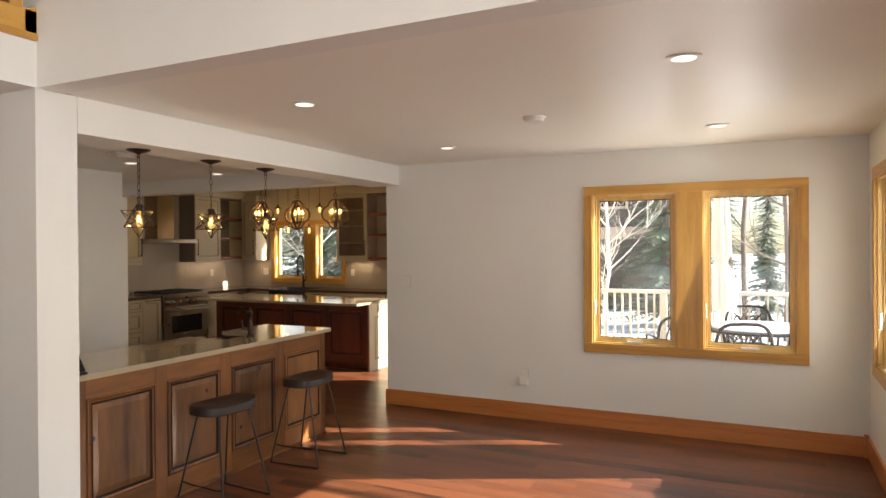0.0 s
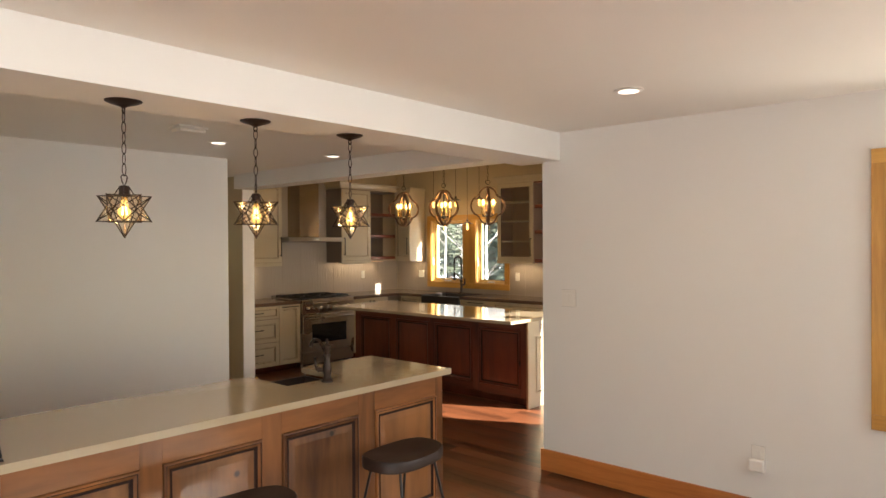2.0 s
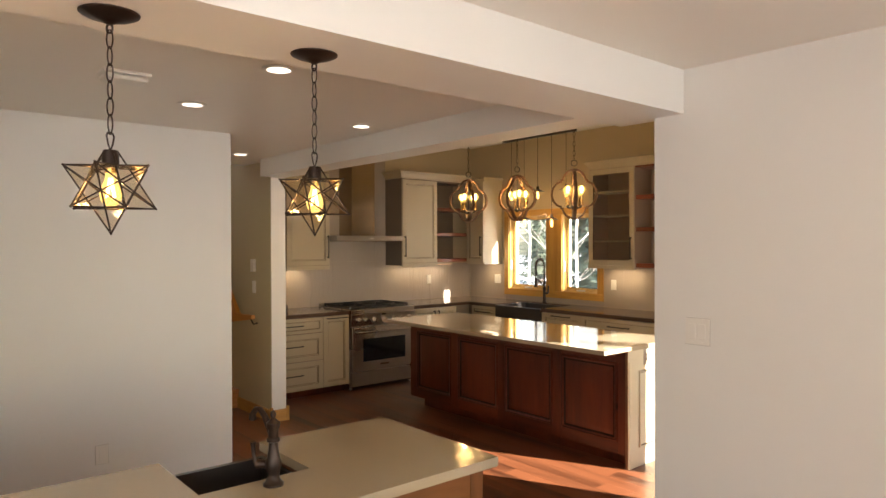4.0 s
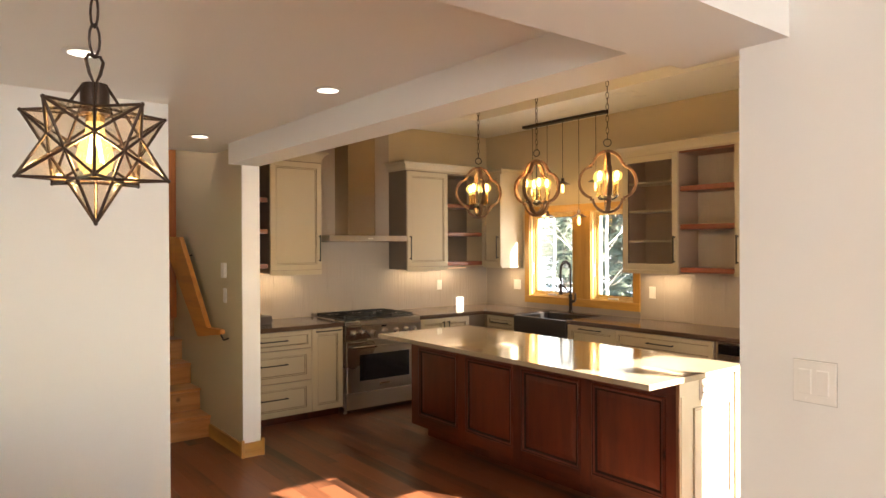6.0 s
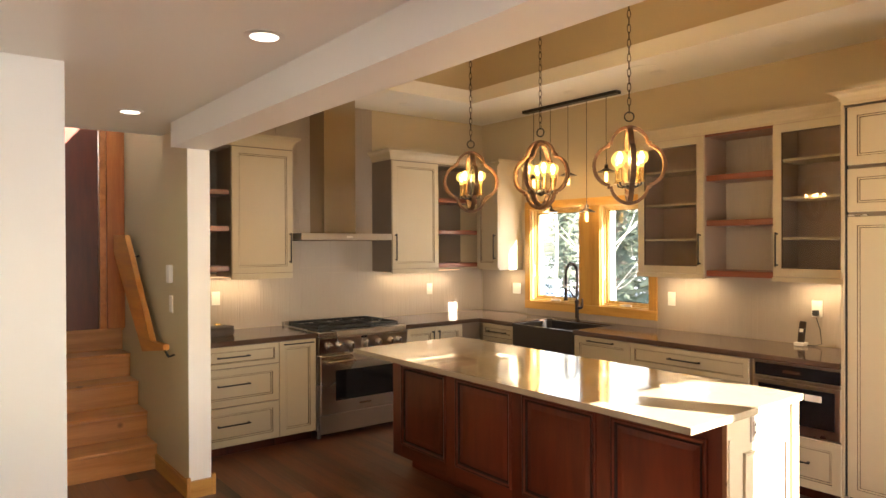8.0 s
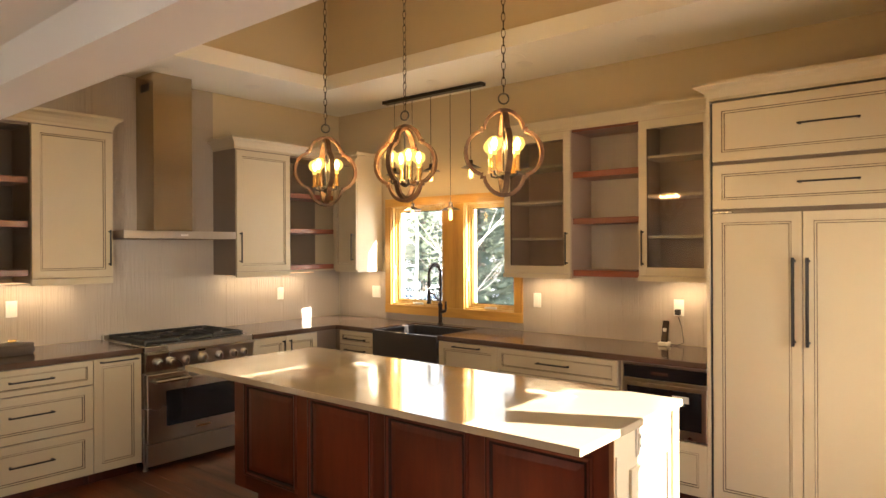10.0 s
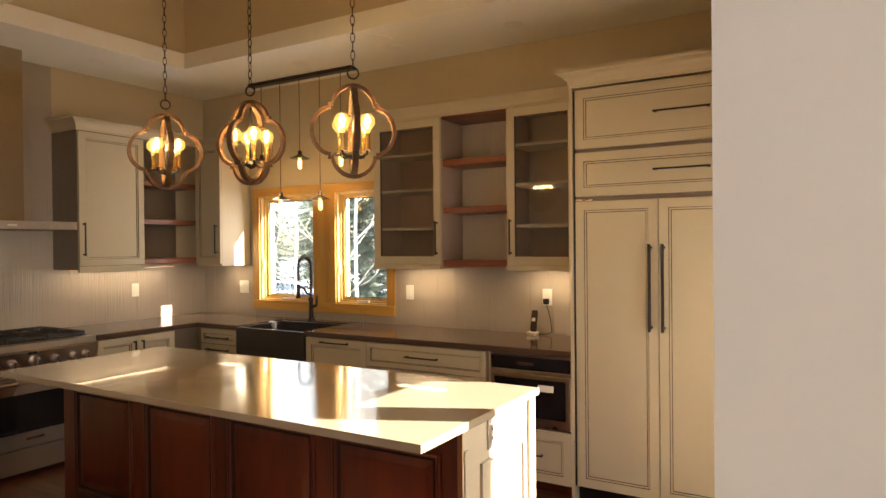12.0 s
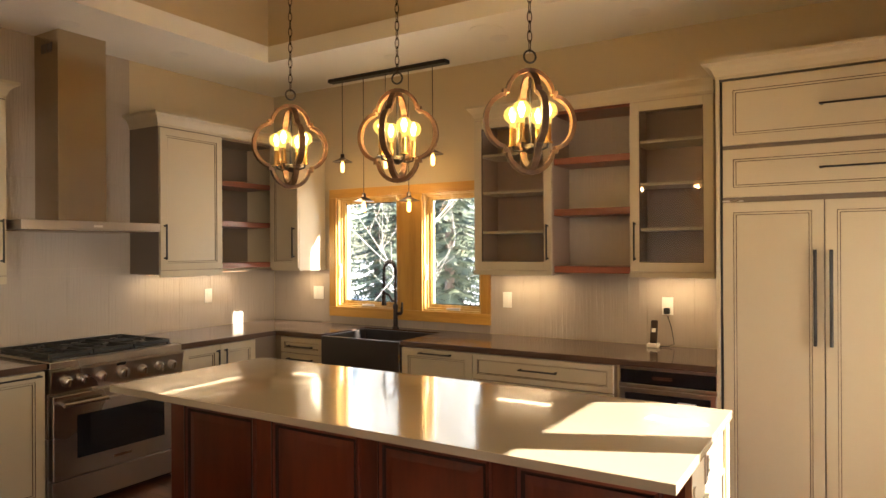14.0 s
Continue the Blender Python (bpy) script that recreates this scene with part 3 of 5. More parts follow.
# ---- stairs ----
for k in range(4):
    st = thing("stair_step", (-8.0 - 0.262 * k, 6.15, F + 0.187 * k), "honey oak stair step with a rounded nosing", "stair", "steps of the stairs")
    part("riser", box(-0.02, 0.0, -0.425, 0.425, 0.0, 0.160), M_TREAD, st)
    part("tread", box(-0.30, 0.026, -0.425, 0.425, 0.160, 0.187, 0.008), M_TREAD, st)
structure("stair_riser_top", box(-9.07, -9.05, 5.725, 6.575, 0.769, 0.93), M_TREAD, "oak riser at the landing")
structure("stair_landing", box(-10.6, -9.03, 5.72, 6.58, 0.93, 0.956), M_TREAD, "oak landing at the head of the stairs")
structure("stair_carriage", prism([(-8.03, F), (-9.1, F), (-9.1, 0.76), (-9.08, 0.76)], "y", 5.73, 6.57), M_OAK, "closed underside of the stairs")
structure("trim_landing_casing", box(-9.06, -8.95, 6.44, 6.576, 0.957, 3.2, 0.004), M_ORANGEZ, "orange-brown oak casing at the landing")
structure("trim_landing_casing_inner", box(-9.04, -8.97, 6.39, 6.439, 0.957, 3.2, 0.003), M_BASE, "darker oak stop at the landing")
landing_door = thing("landing_door", (-9.02, 5.74, 0.957), "dark brown wooden door standing at the stair landing", "door")
part("leaf", box(-0.02, 0.02, 0.0, 0.645, 0, 2.1, 0.003), M_CHERRY, landing_door)
rail = thing("handrail", (-7.50, 6.51, 0.95), "flat honey oak handrail fixed to the sage wall", "handrail")
part("rail", prism([(0.0, 0.0), (0.0, 0.038), (-0.33, 0.022), (-1.06, 0.78), (-1.42, 0.785), (-1.64, 0.782), (-0.555, -0.075)], "y", -0.02, 0.02, 0.005), M_ORANGE, rail)
for dx, dz in ((-0.06, 0.0), (-0.98, 0.66)):
    part("bracket", bar([(dx, 0.068, dz - 0.045), (dx, 0.03, dz - 0.055), (dx, 0.0, dz + 0.0)], 0.008), M_BLACK, rail, "black rail bracket")

# ---- kitchen furniture ----


def pull(parent, kind, x, z, length, y=-0.021):
    """A slim black bar pull on two feet; x, z is its middle."""
    h = length / 2
    bm = bmesh.new()
    if kind == "h":
        add_box(bm, x - h, x + h, y - 0.034, y - 0.024, z - 0.005, z + 0.005, 0.002)
        for s in (-1, 1):
            add_box(bm, x + s * (h - 0.012) - 0.006, x + s * (h - 0.012) + 0.006, y - 0.026, y, z - 0.006, z + 0.006, 0.001)
    else:
        add_box(bm, x - 0.005, x + 0.005, y - 0.034, y - 0.024, z - h, z + h, 0.002)
        for s in (-1, 1):
            add_box(bm, x - 0.006, x + 0.006, y - 0.026, y, z + s * (h - 0.012) - 0.006, z + s * (h - 0.012) + 0.006, 0.001)
    return part("handle", bm, M_BLACK, parent, "slim black bar pull")


def front(parent, name, x0, x1, z0, z1, rings=None, mats=None, handle=None):
    """A door or drawer front with a stepped frame and a dark line round its panel."""
    bm = bmesh.new()
    g = 0.0018
    rings_face(bm, x0 + g, x1 - g, z0 + g, z1 - g, rings or (SLIM if z1 - z0 < 0.22 else SHAKER), -0.001)
    d = part(name, bm, mats or [M_CREAM, M_CREAMGLAZE], parent)
    if handle:
        pull(d, *handle)
    return d


def base_cabinet(loc, rz, w, fronts, label, depth=0.62, top=0.875, name="base_cabinet", group="base cabinets of the kitchen"):
    c = thing(name, loc, label, "cabinet", group, rz)
    part("body", box(0, w, 0, depth, 0.10, top), M_TAUPE, c, "taupe cabinet body")
    part("toe_kick", box(0.0, w, 0.07, depth, F, 0.10), M_CHERRY, c, "dark recessed plinth")
    for f in fronts:
        front(c, *f[:5], handle=f[5] if len(f) > 5 else None)
    return c


def glass_door(parent, x0, x1, z0, z1, handle):
    s = 0.058
    g = 0.002
    bm = bmesh.new()
    add_box(bm, x0 + g, x0 + s, -0.021, 0, z0 + g, z1 - g, 0.0015)
    add_box(bm, x1 - s, x1 - g, -0.021, 0, z0 + g, z1 - g, 0.0015)
    add_box(bm, x0 + s, x1 - s, -0.021, 0, z0 + g, z0 + s, 0.0015)
    add_box(bm, x0 + s, x1 - s, -0.021, 0, z1 - s, z1 - g, 0.0015)
    for r in ((x0 + s, x0 + s + 0.004, z0 + s, z1 - s), (x1 - s - 0.004, x1 - s, z0 + s, z1 - s), (x0 + s + 0.004, x1 - s - 0.004, z0 + s, z0 + s + 0.004), (x0 + s + 0.004, x1 - s - 0.004, z1 - s - 0.004, z1 - s)):
        add_box(bm, r[0], r[1], -0.017, -0.004, r[2], r[3], 0, 1)
    d = part("glass_door", bm, [M_CREAM, M_CREAMGLAZE], parent)
    part("door_pane", box(x0 + s, x1 - s, -0.012, -0.008, z0 + s, z1 - s), M_CABGLASS, d, "clear cabinet glass").visible_shadow = False
    pull(d, *handle)
    return d


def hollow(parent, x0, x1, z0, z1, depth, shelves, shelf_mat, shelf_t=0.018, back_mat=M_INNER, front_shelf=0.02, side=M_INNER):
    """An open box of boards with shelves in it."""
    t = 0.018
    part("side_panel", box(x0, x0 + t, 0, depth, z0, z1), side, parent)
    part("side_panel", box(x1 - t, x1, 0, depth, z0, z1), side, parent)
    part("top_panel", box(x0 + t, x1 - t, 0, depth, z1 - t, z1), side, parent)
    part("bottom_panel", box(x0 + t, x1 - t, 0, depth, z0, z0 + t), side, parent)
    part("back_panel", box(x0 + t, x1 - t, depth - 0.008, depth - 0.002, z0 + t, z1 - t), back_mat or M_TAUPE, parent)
    for z in shelves:
        part("shelf", box(x0 + t + 0.001, x1 - t - 0.001, front_shelf, depth - 0.01, z, z + shelf_t, 0.002), shelf_mat, parent, "cabinet shelf")


def crown(parent, x0, x1, depth, z, out=0.055, h=0.10, mat=None, left=True, right=True):
    """A cove moulding round the front and the free ends."""
    prof = [(0.0, 0.0), (0.006, 0.0), (0.006, 0.018), (0.012, 0.03), (0.02, 0.05), (0.034, 0.068), (out - 0.004, 0.08), (out, 0.083), (out, h)]
    bm = bmesh.new()
    rings = []
    for o, dz in prof:
        l, r = (o if left else 0), (o if right else 0)
        rings.append([bm.verts.new(p) for p in ((x0 - l, -o, z + dz), (x1 + r, -o, z + dz), (x1 + r, depth, z + dz), (x0 - l, depth, z + dz))])
    for A, B in zip(rings, rings[1:]):
        for i in range(4):
            bm.faces.new((A[i], A[(i + 1) % 4], B[(i + 1) % 4], B[i]))
    bm.faces.new(rings[0])
    bm.faces.new(rings[-1])
    return part("crown_moulding", bm, mat or M_CREAM, parent, "cream cove crown moulding")


def under_strip(parent, x0, x1, z, depth, watts):
    part("light_strip", box(x0, x1, depth * 0.55, depth * 0.55 + 0.03, z - 0.007, z - 0.001), M_STRIP, parent, "warm under-cabinet light strip")
    return None


W_FACE, N_FACE = -8.62, 10.28
NB = 9.63   # front of the base cabinets under the window
RB = -7.93  # front of the base cabinets beside the range

# range side: drawers, pull-out, then two doors to the corner
base_cabinet((RB, 6.74, 0), 90, 0.744, [("drawer", 0, 0.744, 0.705, 0.868, ("h", 0.37, 0.79, 0.26)), ("drawer", 0, 0.744, 0.41, 0.70, ("h", 0.37, 0.575, 0.26)), ("drawer", 0, 0.744, 0.105, 0.405, ("h", 0.37, 0.27, 0.26))],
             "cream cabinet of three drawers with black pulls beside the range", 0.69)
base_cabinet((RB, 7.486, 0), 90, 0.325, [("door", 0, 0.325, 0.105, 0.868, ("h", 0.165, 0.845, 0.26))], "narrow cream pull-out cabinet with a black pull beside the range", 0.69)
base_cabinet((RB, 8.722, 0), 90, 0.668, [("door", 0, 0.334, 0.105, 0.868, ("v", 0.30, 0.77, 0.13)), ("door", 0.334, 0.668, 0.105, 0.868, ("v", 0.368, 0.77, 0.13))],
             "cream two-door cabinet with black pulls between range and corner", 0.69)
base_cabinet((RB, 9.39, 0), 90, 0.24, [], "plain taupe corner cabinet", 0.69, name="corner_cabinet")
# window side
base_cabinet((-7.93, NB, 0), 0, 0.50, [("drawer", 0.07, 0.50, 0.745, 0.868, ("h", 0.285, 0.80, 0.26)), ("drawer", 0.07, 0.50, 0.43, 0.74, ("h", 0.285, 0.70, 0.26)), ("drawer", 0.07, 0.50, 0.105, 0.425, ("h", 0.285, 0.38, 0.26))],
             "cream cabinet of three drawers in the corner beside the sink", 0.645)
base_cabinet((-7.43, NB, 0), 0, 0.75, [("door", 0, 0.375, 0.105, 0.62, ("v", 0.34, 0.52, 0.13)), ("door", 0.375, 0.75, 0.105, 0.62, ("v", 0.41, 0.52, 0.13))], "cream cabinet under the dark sink", 0.645, 0.625)
base_cabinet((-6.68, NB, 0), 0, 0.573, [("door", 0, 0.573, 0.105, 0.868, ("h", 0.286, 0.84, 0.26))], "cream single-front cabinet beside the sink", 0.645)
base_cabinet((-6.107, NB, 0), 0, 0.965, [("drawer", 0, 0.947, 0.70, 0.868, ("h", 0.47, 0.79, 0.26)), ("drawer", 0, 0.947, 0.405, 0.695, ("h", 0.47, 0.57, 0.26)), ("drawer", 0, 0.947, 0.105, 0.40, ("h", 0.47, 0.27, 0.26))],
             "wide cream cabinet of three drawers beside the microwave drawer", 0.645)
mic_cab = thing("base_cabinet", (-5.142, NB, 0), "cream cabinet housing the microwave drawer", "cabinet", "base cabinets of the kitchen")
part("body", box(0, 0.555, 0, 0.645, 0.10, 0.425), M_TAUPE, mic_cab, "taupe cabinet body")
part("side_panel", box(0, 0.012, 0, 0.645, 0.425, 0.875), M_CREAM, mic_cab)
part("toe_kick", box(0, 0.555, 0.07, 0.645, F, 0.10), M_CHERRY, mic_cab, "dark recessed plinth")
front(mic_cab, "drawer", 0, 0.555, 0.105, 0.42, handle=("h", 0.28, 0.27, 0.2))
mic = thing("microwave_drawer", (-5.127, NB - 0.005, 0.43), "stainless microwave drawer with black glass beside the tall cabinet", "microwave")
part("body", box(0.0, 0.54, 0.003, 0.55, 0.0, 0.44), M_STEEL, mic)
part("control_panel", box(0.008, 0.532, -0.012, 0.002, 0.345, 0.425, 0.003), M_BLACKGLASS, mic, "black glass control panel")
part("trim_strip", box(0.0, 0.54, -0.016, 0.002, 0.325, 0.343, 0.003), M_STEEL, mic)
d = part("drawer_front", box(0.004, 0.536, -0.018, 0.002, 0.005, 0.32, 0.004), M_STEEL, mic)
part("door_window", box(0.035, 0.505, -0.021, -0.0185, 0.06, 0.295, 0.001), M_BLACKGLASS, d, "black glass window")
part("sticker", box(0.33, 0.43, -0.0225, -0.0212, 0.225, 0.265), M_PLASTIC, d, "small white sticker")
part("display", box(0.19, 0.30, -0.0135, -0.0121, 0.375, 0.395), M_STEELV, mic, "dim control display")

# sink, cut into the counter
sink = thing("apron_sink", (-7.42, NB - 0.035, 0.64), "dark charcoal apron-front sink set into the counter", "sink")
SW, SD, SH = 0.73, 0.54, 0.262
bm = boxes([(0, SW, 0, 0.025, 0, SH), (0, SW, SD - 0.02, SD, 0, SH), (0, 0.02, 0.025, SD - 0.02, 0, SH), (SW - 0.02, SW, 0.025, SD - 0.02, 0, SH), (0.02, SW - 0.02, 0.025, SD - 0.02, 0, 0.03)], 0.004)
part("basin", bm, M_GRANITE, sink)
part("drain", lathe([(0.045, 0.0), (0.045, 0.004), (0.03, 0.005), (0.0, 0.003)], 16, at=(SW / 2, 0.3, 0.031)), M_STEEL, sink, "steel drain")

# spring faucet behind the sink
fc = thing("faucet", (-7.15, 10.19, 0.912), "tall dark spring kitchen faucet behind the sink", "faucet")
part("base", lathe([(0.028, 0), (0.028, 0.012), (0.019, 0.02), (0.018, 0.16), (0.022, 0.165), (0.022, 0.19), (0.012, 0.20)], 16), M_BRONZE, fc)
arc = [(0, 0, 0.19), (0, 0, 0.455)] + [(0, -0.078 + 0.078 * math.cos(a), 0.455 + 0.092 * math.sin(a)) for a in [math.pi * k / 12 for k in range(0, 13)]] + [(0, -0.156, 0.34)]
part("hose", bar(arc, 0.009, 8), M_BRONZE, fc)
dense = []
for i in range(len(arc) - 1):
    a, b = Vector(arc[i]), Vector(arc[i + 1])
    k = max(1, int((b - a).length / 0.004))
    dense += [a.lerp(b, j / k) for j in range(k)]
sp = []
for i, p in enumerate(dense):
    d = (dense[min(i + 1, len(dense) - 1)] - dense[max(i - 1, 0)]).normalized()
    s = d.cross(Vector((1, 0, 0))).normalized()
    t = d.cross(s)
    a = i * 1.15
    sp.append(p + (s * math.cos(a) + t * math.sin(a)) * 0.0185)
part("spring", bar(sp[10:], 0.0036, 5), M_BRONZE, fc, "dark coil spring")
part("spray_head", lathe([(0.012, 0.12), (0.016, 0.10), (0.016, 0.03), (0.022, 0.012), (0.022, 0.0)][::-1], 14, at=(0, -0.156, 0.20)), M_BRONZE, fc)
part("holder_arm", bar([(0, 0, 0.22), (0, -0.05, 0.235), (0, -0.09, 0.28), (0, -0.150, 0.30)], 0.009), M_BRONZE, fc)
part("lever", bar([(0.018, 0, 0.12), (0.055, 0, 0.125), (0.062, 0, 0.135), (0.066, 0, 0.215)], [0.016, 0.014, 0.012, 0.008]), M_BRONZE, fc)

# counters
def slab(name, rows, mat, label, cat="worktop", loc=(0, 0, 0), t=0.0):
    o = thing(name, loc, label, cat)
    for r in rows:
        part("slab", box(*r, 0.0015), mat, o)
    return o


slab("worktop", [(W_FACE + 0.012, RB + 0.03, 6.73, 7.815, 0.876, 0.912)], M_DARKTOP, "dark brown polished worktop beside the range")
slab("worktop", [(W_FACE + 0.012, RB + 0.03, 8.72, NB - 0.03, 0.876, 0.912), (W_FACE + 0.012, -7.424, NB - 0.03, 10.266, 0.876, 0.912), (-7.424, -6.686, 10.14, 10.266, 0.876, 0.912), (-6.686, -4.595, NB - 0.03, 10.266, 0.876, 0.912)], M_DARKTOP,
     "dark brown polished worktop round the corner to the tall cabinet")

# wall cabinets on the range wall
UB, UT = 1.38, 2.47
UX = -8.27
c = thing("wall_cabinet", (UX, 6.74, 0), "cream wall cabinet with red-brown open shelves at its side", "cabinet", "wall cabinets", 90)
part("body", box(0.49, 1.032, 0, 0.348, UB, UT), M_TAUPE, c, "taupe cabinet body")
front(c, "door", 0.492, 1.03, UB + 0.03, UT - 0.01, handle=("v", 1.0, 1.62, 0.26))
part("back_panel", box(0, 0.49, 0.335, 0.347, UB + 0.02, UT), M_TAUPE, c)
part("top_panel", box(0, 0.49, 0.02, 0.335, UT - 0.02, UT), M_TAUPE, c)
for z in (1.43, 1.76, 2.06):
    part("shelf", box(0, 0.489, 0.03, 0.334, z, z + 0.045, 0.003), M_SHELF, c, "thick red-brown open shelf")
part("light_rail", box(0.49, 1.03, -0.02, 0.0, UB - 0.018, UB + 0.028, 0.003), M_CREAM, c)
crown(c, 0, 1.032, 0.348, UT, 0.06, 0.10)
under_strip(c, 0.1, 0.95, UB, 0.34, 3)
c = thing("wall_cabinet", (UX, 8.80, 0), "cream wall cabinet with open shelves beside the hood", "cabinet", "wall cabinets", 90)
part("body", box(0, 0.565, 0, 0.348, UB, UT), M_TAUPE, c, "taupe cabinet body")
front(c, "door", 0.002, 0.563, UB + 0.03, UT - 0.01, handle=("v", 0.035, 1.62, 0.26))
part("light_rail", box(0.002, 0.563, -0.02, 0.0, UB - 0.018, UB + 0.028, 0.003), M_CREAM, c)
crown(c, 0, 1.14, 0.348, UT, 0.06, 0.10, right=False)
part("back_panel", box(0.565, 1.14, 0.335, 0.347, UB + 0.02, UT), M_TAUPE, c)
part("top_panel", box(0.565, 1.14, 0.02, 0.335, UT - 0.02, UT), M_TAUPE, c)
for z in (1.41, 1.75, 2.08):
    part("shelf", box(0.566, 1.13, 0.03, 0.334, z, z + 0.045, 0.003), M_SHELF, c, "thick red-brown open shelf")
under_strip(c, 0.05, 1.0, UB, 0.34, 3)
# window wall, corner
NU = 9.94
c = thing("wall_cabinet", (-8.30, NU, 0), "cream corner wall cabinet beside the window, its end panel in sun", "cabinet", "wall cabinets")
part("body", box(0, 0.33, 0, 0.326, UB, 2.50), M_CREAM, c)
front(c, "door", 0.0, 0.33, UB + 0.02, UT, handle=("v", 0.29, 1.62, 0.26))
part("cap", box(-0.02, 0.355, -0.03, 0.326, 2.50, 2.53, 0.004), M_CREAM, c)
# glass cabinets and shelves
c = thing("wall_cabinet", (-6.260, NU, 0), "cream glass-door wall cabinet with empty shelves beside the window", "cabinet", "wall cabinets")
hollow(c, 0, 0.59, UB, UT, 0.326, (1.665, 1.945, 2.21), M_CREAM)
glass_door(c, 0.0, 0.59, UB + 0.03, UT - 0.005, ("v", 0.562, 1.60, 0.24))
part("light_rail", box(-0.004, 0.59, -0.03, 0.0, UB - 0.005, UB + 0.03, 0.003), M_CREAM, c)
under_strip(c, 0.08, 0.5, UB, 0.32, 3)
c = thing("shelf_unit", (-5.668, NU, 0), "open cream unit with three thick red-brown shelves", "shelf")
part("back_panel", box(0, 0.518, 0.30, 0.322, UB + 0.03, UT), M_TILE, c, "pale tiled back")
for z in (1.395, 1.775, 2.115):
    part("shelf", box(0.001, 0.517, 0.012, 0.30, z, z + 0.045, 0.003), M_SHELF, c, "thick red-brown open shelf")
part("top_panel", box(0, 0.518, 0.0, 0.3, UT - 0.02, UT), M_SHELF, c)
c = thing("wall_cabinet", (-5.148, NU, 0), "cream glass-door wall cabinet beside the tall fridge cabinet", "cabinet", "wall cabinets")
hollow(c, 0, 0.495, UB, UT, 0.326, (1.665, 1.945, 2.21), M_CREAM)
glass_door(c, 0.0, 0.495, UB + 0.03, UT - 0.005, ("v", 0.032, 1.60, 0.24))
part("light_rail", box(0.0, 0.50, -0.03, 0.0, UB - 0.005, UB + 0.03, 0.003), M_CREAM, c)
under_strip(c, 0.08, 0.42, UB, 0.32, 3)
c = thing("crown_run", (-6.260, NU, UT), "cream frieze and crown moulding over the glass cabinets", "moulding")
crown(c, 0, 1.607, 0.32, 0.0, 0.05, 0.10, right=False)

# tall fridge cabinet
FY = 9.645
fr = thing("fridge_cabinet", (-4.572, FY, 0), "tall cream panelled double-door fridge with black pulls", "refrigerator")
FW, FS = 1.285, 0.490
part("body", box(-0.0, FW, 0.0, 0.63, 0.11, 2.46), M_TAUPE, fr, "taupe cabinet body")
part("side_panel", box(-0.02, -0.0005, -0.028, 0.63, F, 2.47, 0.002), M_CREAM, fr)
part("toe_kick", box(0.0, FW, 0.05, 0.6, F, 0.10), M_BLACK, fr, "black vented plinth")
# shade in the gap beside the door, put in as a near-black strip
part("gap_shade", box(0.0, 0.011, -0.016, -0.0005, 0.115, 2.455), M_IRON, fr, "dark strip standing for the shaded gap beside the door")
for x0, x1, hx in ((0.012, FS, FS - 0.040), (FS + 0.002, FW - 0.006, FS + 0.031)):
    dd = front(fr, "door", x0, x1, 0.115, 1.80)
    bm = bmesh.new()
    tube(bm, [(hx, -0.065, 1.06), (hx, -0.065, 1.545)], 0.009, 10)
    for z in (1.08, 1.525):
        tube(bm, [(hx, -0.02, z), (hx, -0.07, z)], 0.009, 8)
    part("handle", bm, M_BLACK, dd, "long round black fridge pull")
front(fr, "drawer", 0.012, FW - 0.006, 1.825, 2.085, handle=("h", 0.62, 1.96, 0.30))
front(fr, "drawer", 0.012, FW - 0.006, 2.105, 2.455, handle=("h", 0.62, 2.28, 0.30))
part("hinge", box(0.01, 0.12, -0.018, 0.0, 1.803, 1.812), M_STEEL, fr, "steel hinge plate")
part("hinge", box(FW - 0.12, FW - 0.01, -0.018, 0.0, 1.803, 1.812), M_STEEL, fr, "steel hinge plate")
crown(fr, -0.02, FW, 0.63, 2.47, 0.07, 0.10, right=False)

# range
rg = thing("range_cooker", (-7.90, 7.825, 0), "stainless gas range with six knobs and black grates", "stove", rz=90)
RW, RD = 0.885, 0.70
part("body", box(0.004, RW - 0.004, 0.03, RD, 0.085, 0.87), M_STEEL, rg)
part("cooktop", box(0, RW, -0.01, RD, 0.87, 0.915, 0.006), M_STEEL, rg)
part("burner_well", box(0.03, RW - 0.03, 0.06, RD - 0.05, 0.9152, 0.919), M_IRON, rg, "black burner tray")
part("control_panel", prism([(0.03, 0.73), (-0.012, 0.735), (-0.035, 0.86), (-0.01, 0.87), (0.03, 0.87)], "x", 0, RW, 0.003), M_STEEL, rg)
kx = [0.09, 0.185, 0.30, 0.44, 0.575, 0.70, 0.79]
for i, x in enumerate(kx):
    r = 0.034 if i == 3 else 0.026
    bm = lathe([(r + 0.006, 0), (r + 0.006, 0.006), (r, 0.008), (r * 0.92, 0.035), (r * 0.8, 0.038), (0, 0.038)], 20)
    bmesh.ops.transform(bm, matrix=pose(x, -0.024, 0.795, 100), verts=bm.verts)
    add = part("knob", bm, M_STEEL, rg, "round steel knob", True)
    bm = box(-0.004, 0.004, -0.022, 0.022, 0.036, 0.046, 0.002)
    bmesh.ops.transform(bm, matrix=pose(x, -0.024, 0.795, 100), verts=bm.verts)
    part("knob_grip", bm, M_STEELV, add)
part("display", box(0.395, 0.455, -0.036, -0.028, 0.842, 0.86), M_BLACKGLASS, rg, "small black display")
dd = part("oven_door", box(0.01, RW - 0.01, -0.025, 0.03, 0.225, 0.715, 0.006), M_STEEL, rg)
part("oven_window", box(0.15, RW - 0.15, -0.0275, -0.0255, 0.33, 0.585, 0.001), M_BLACKGLASS, dd, "black oven glass")
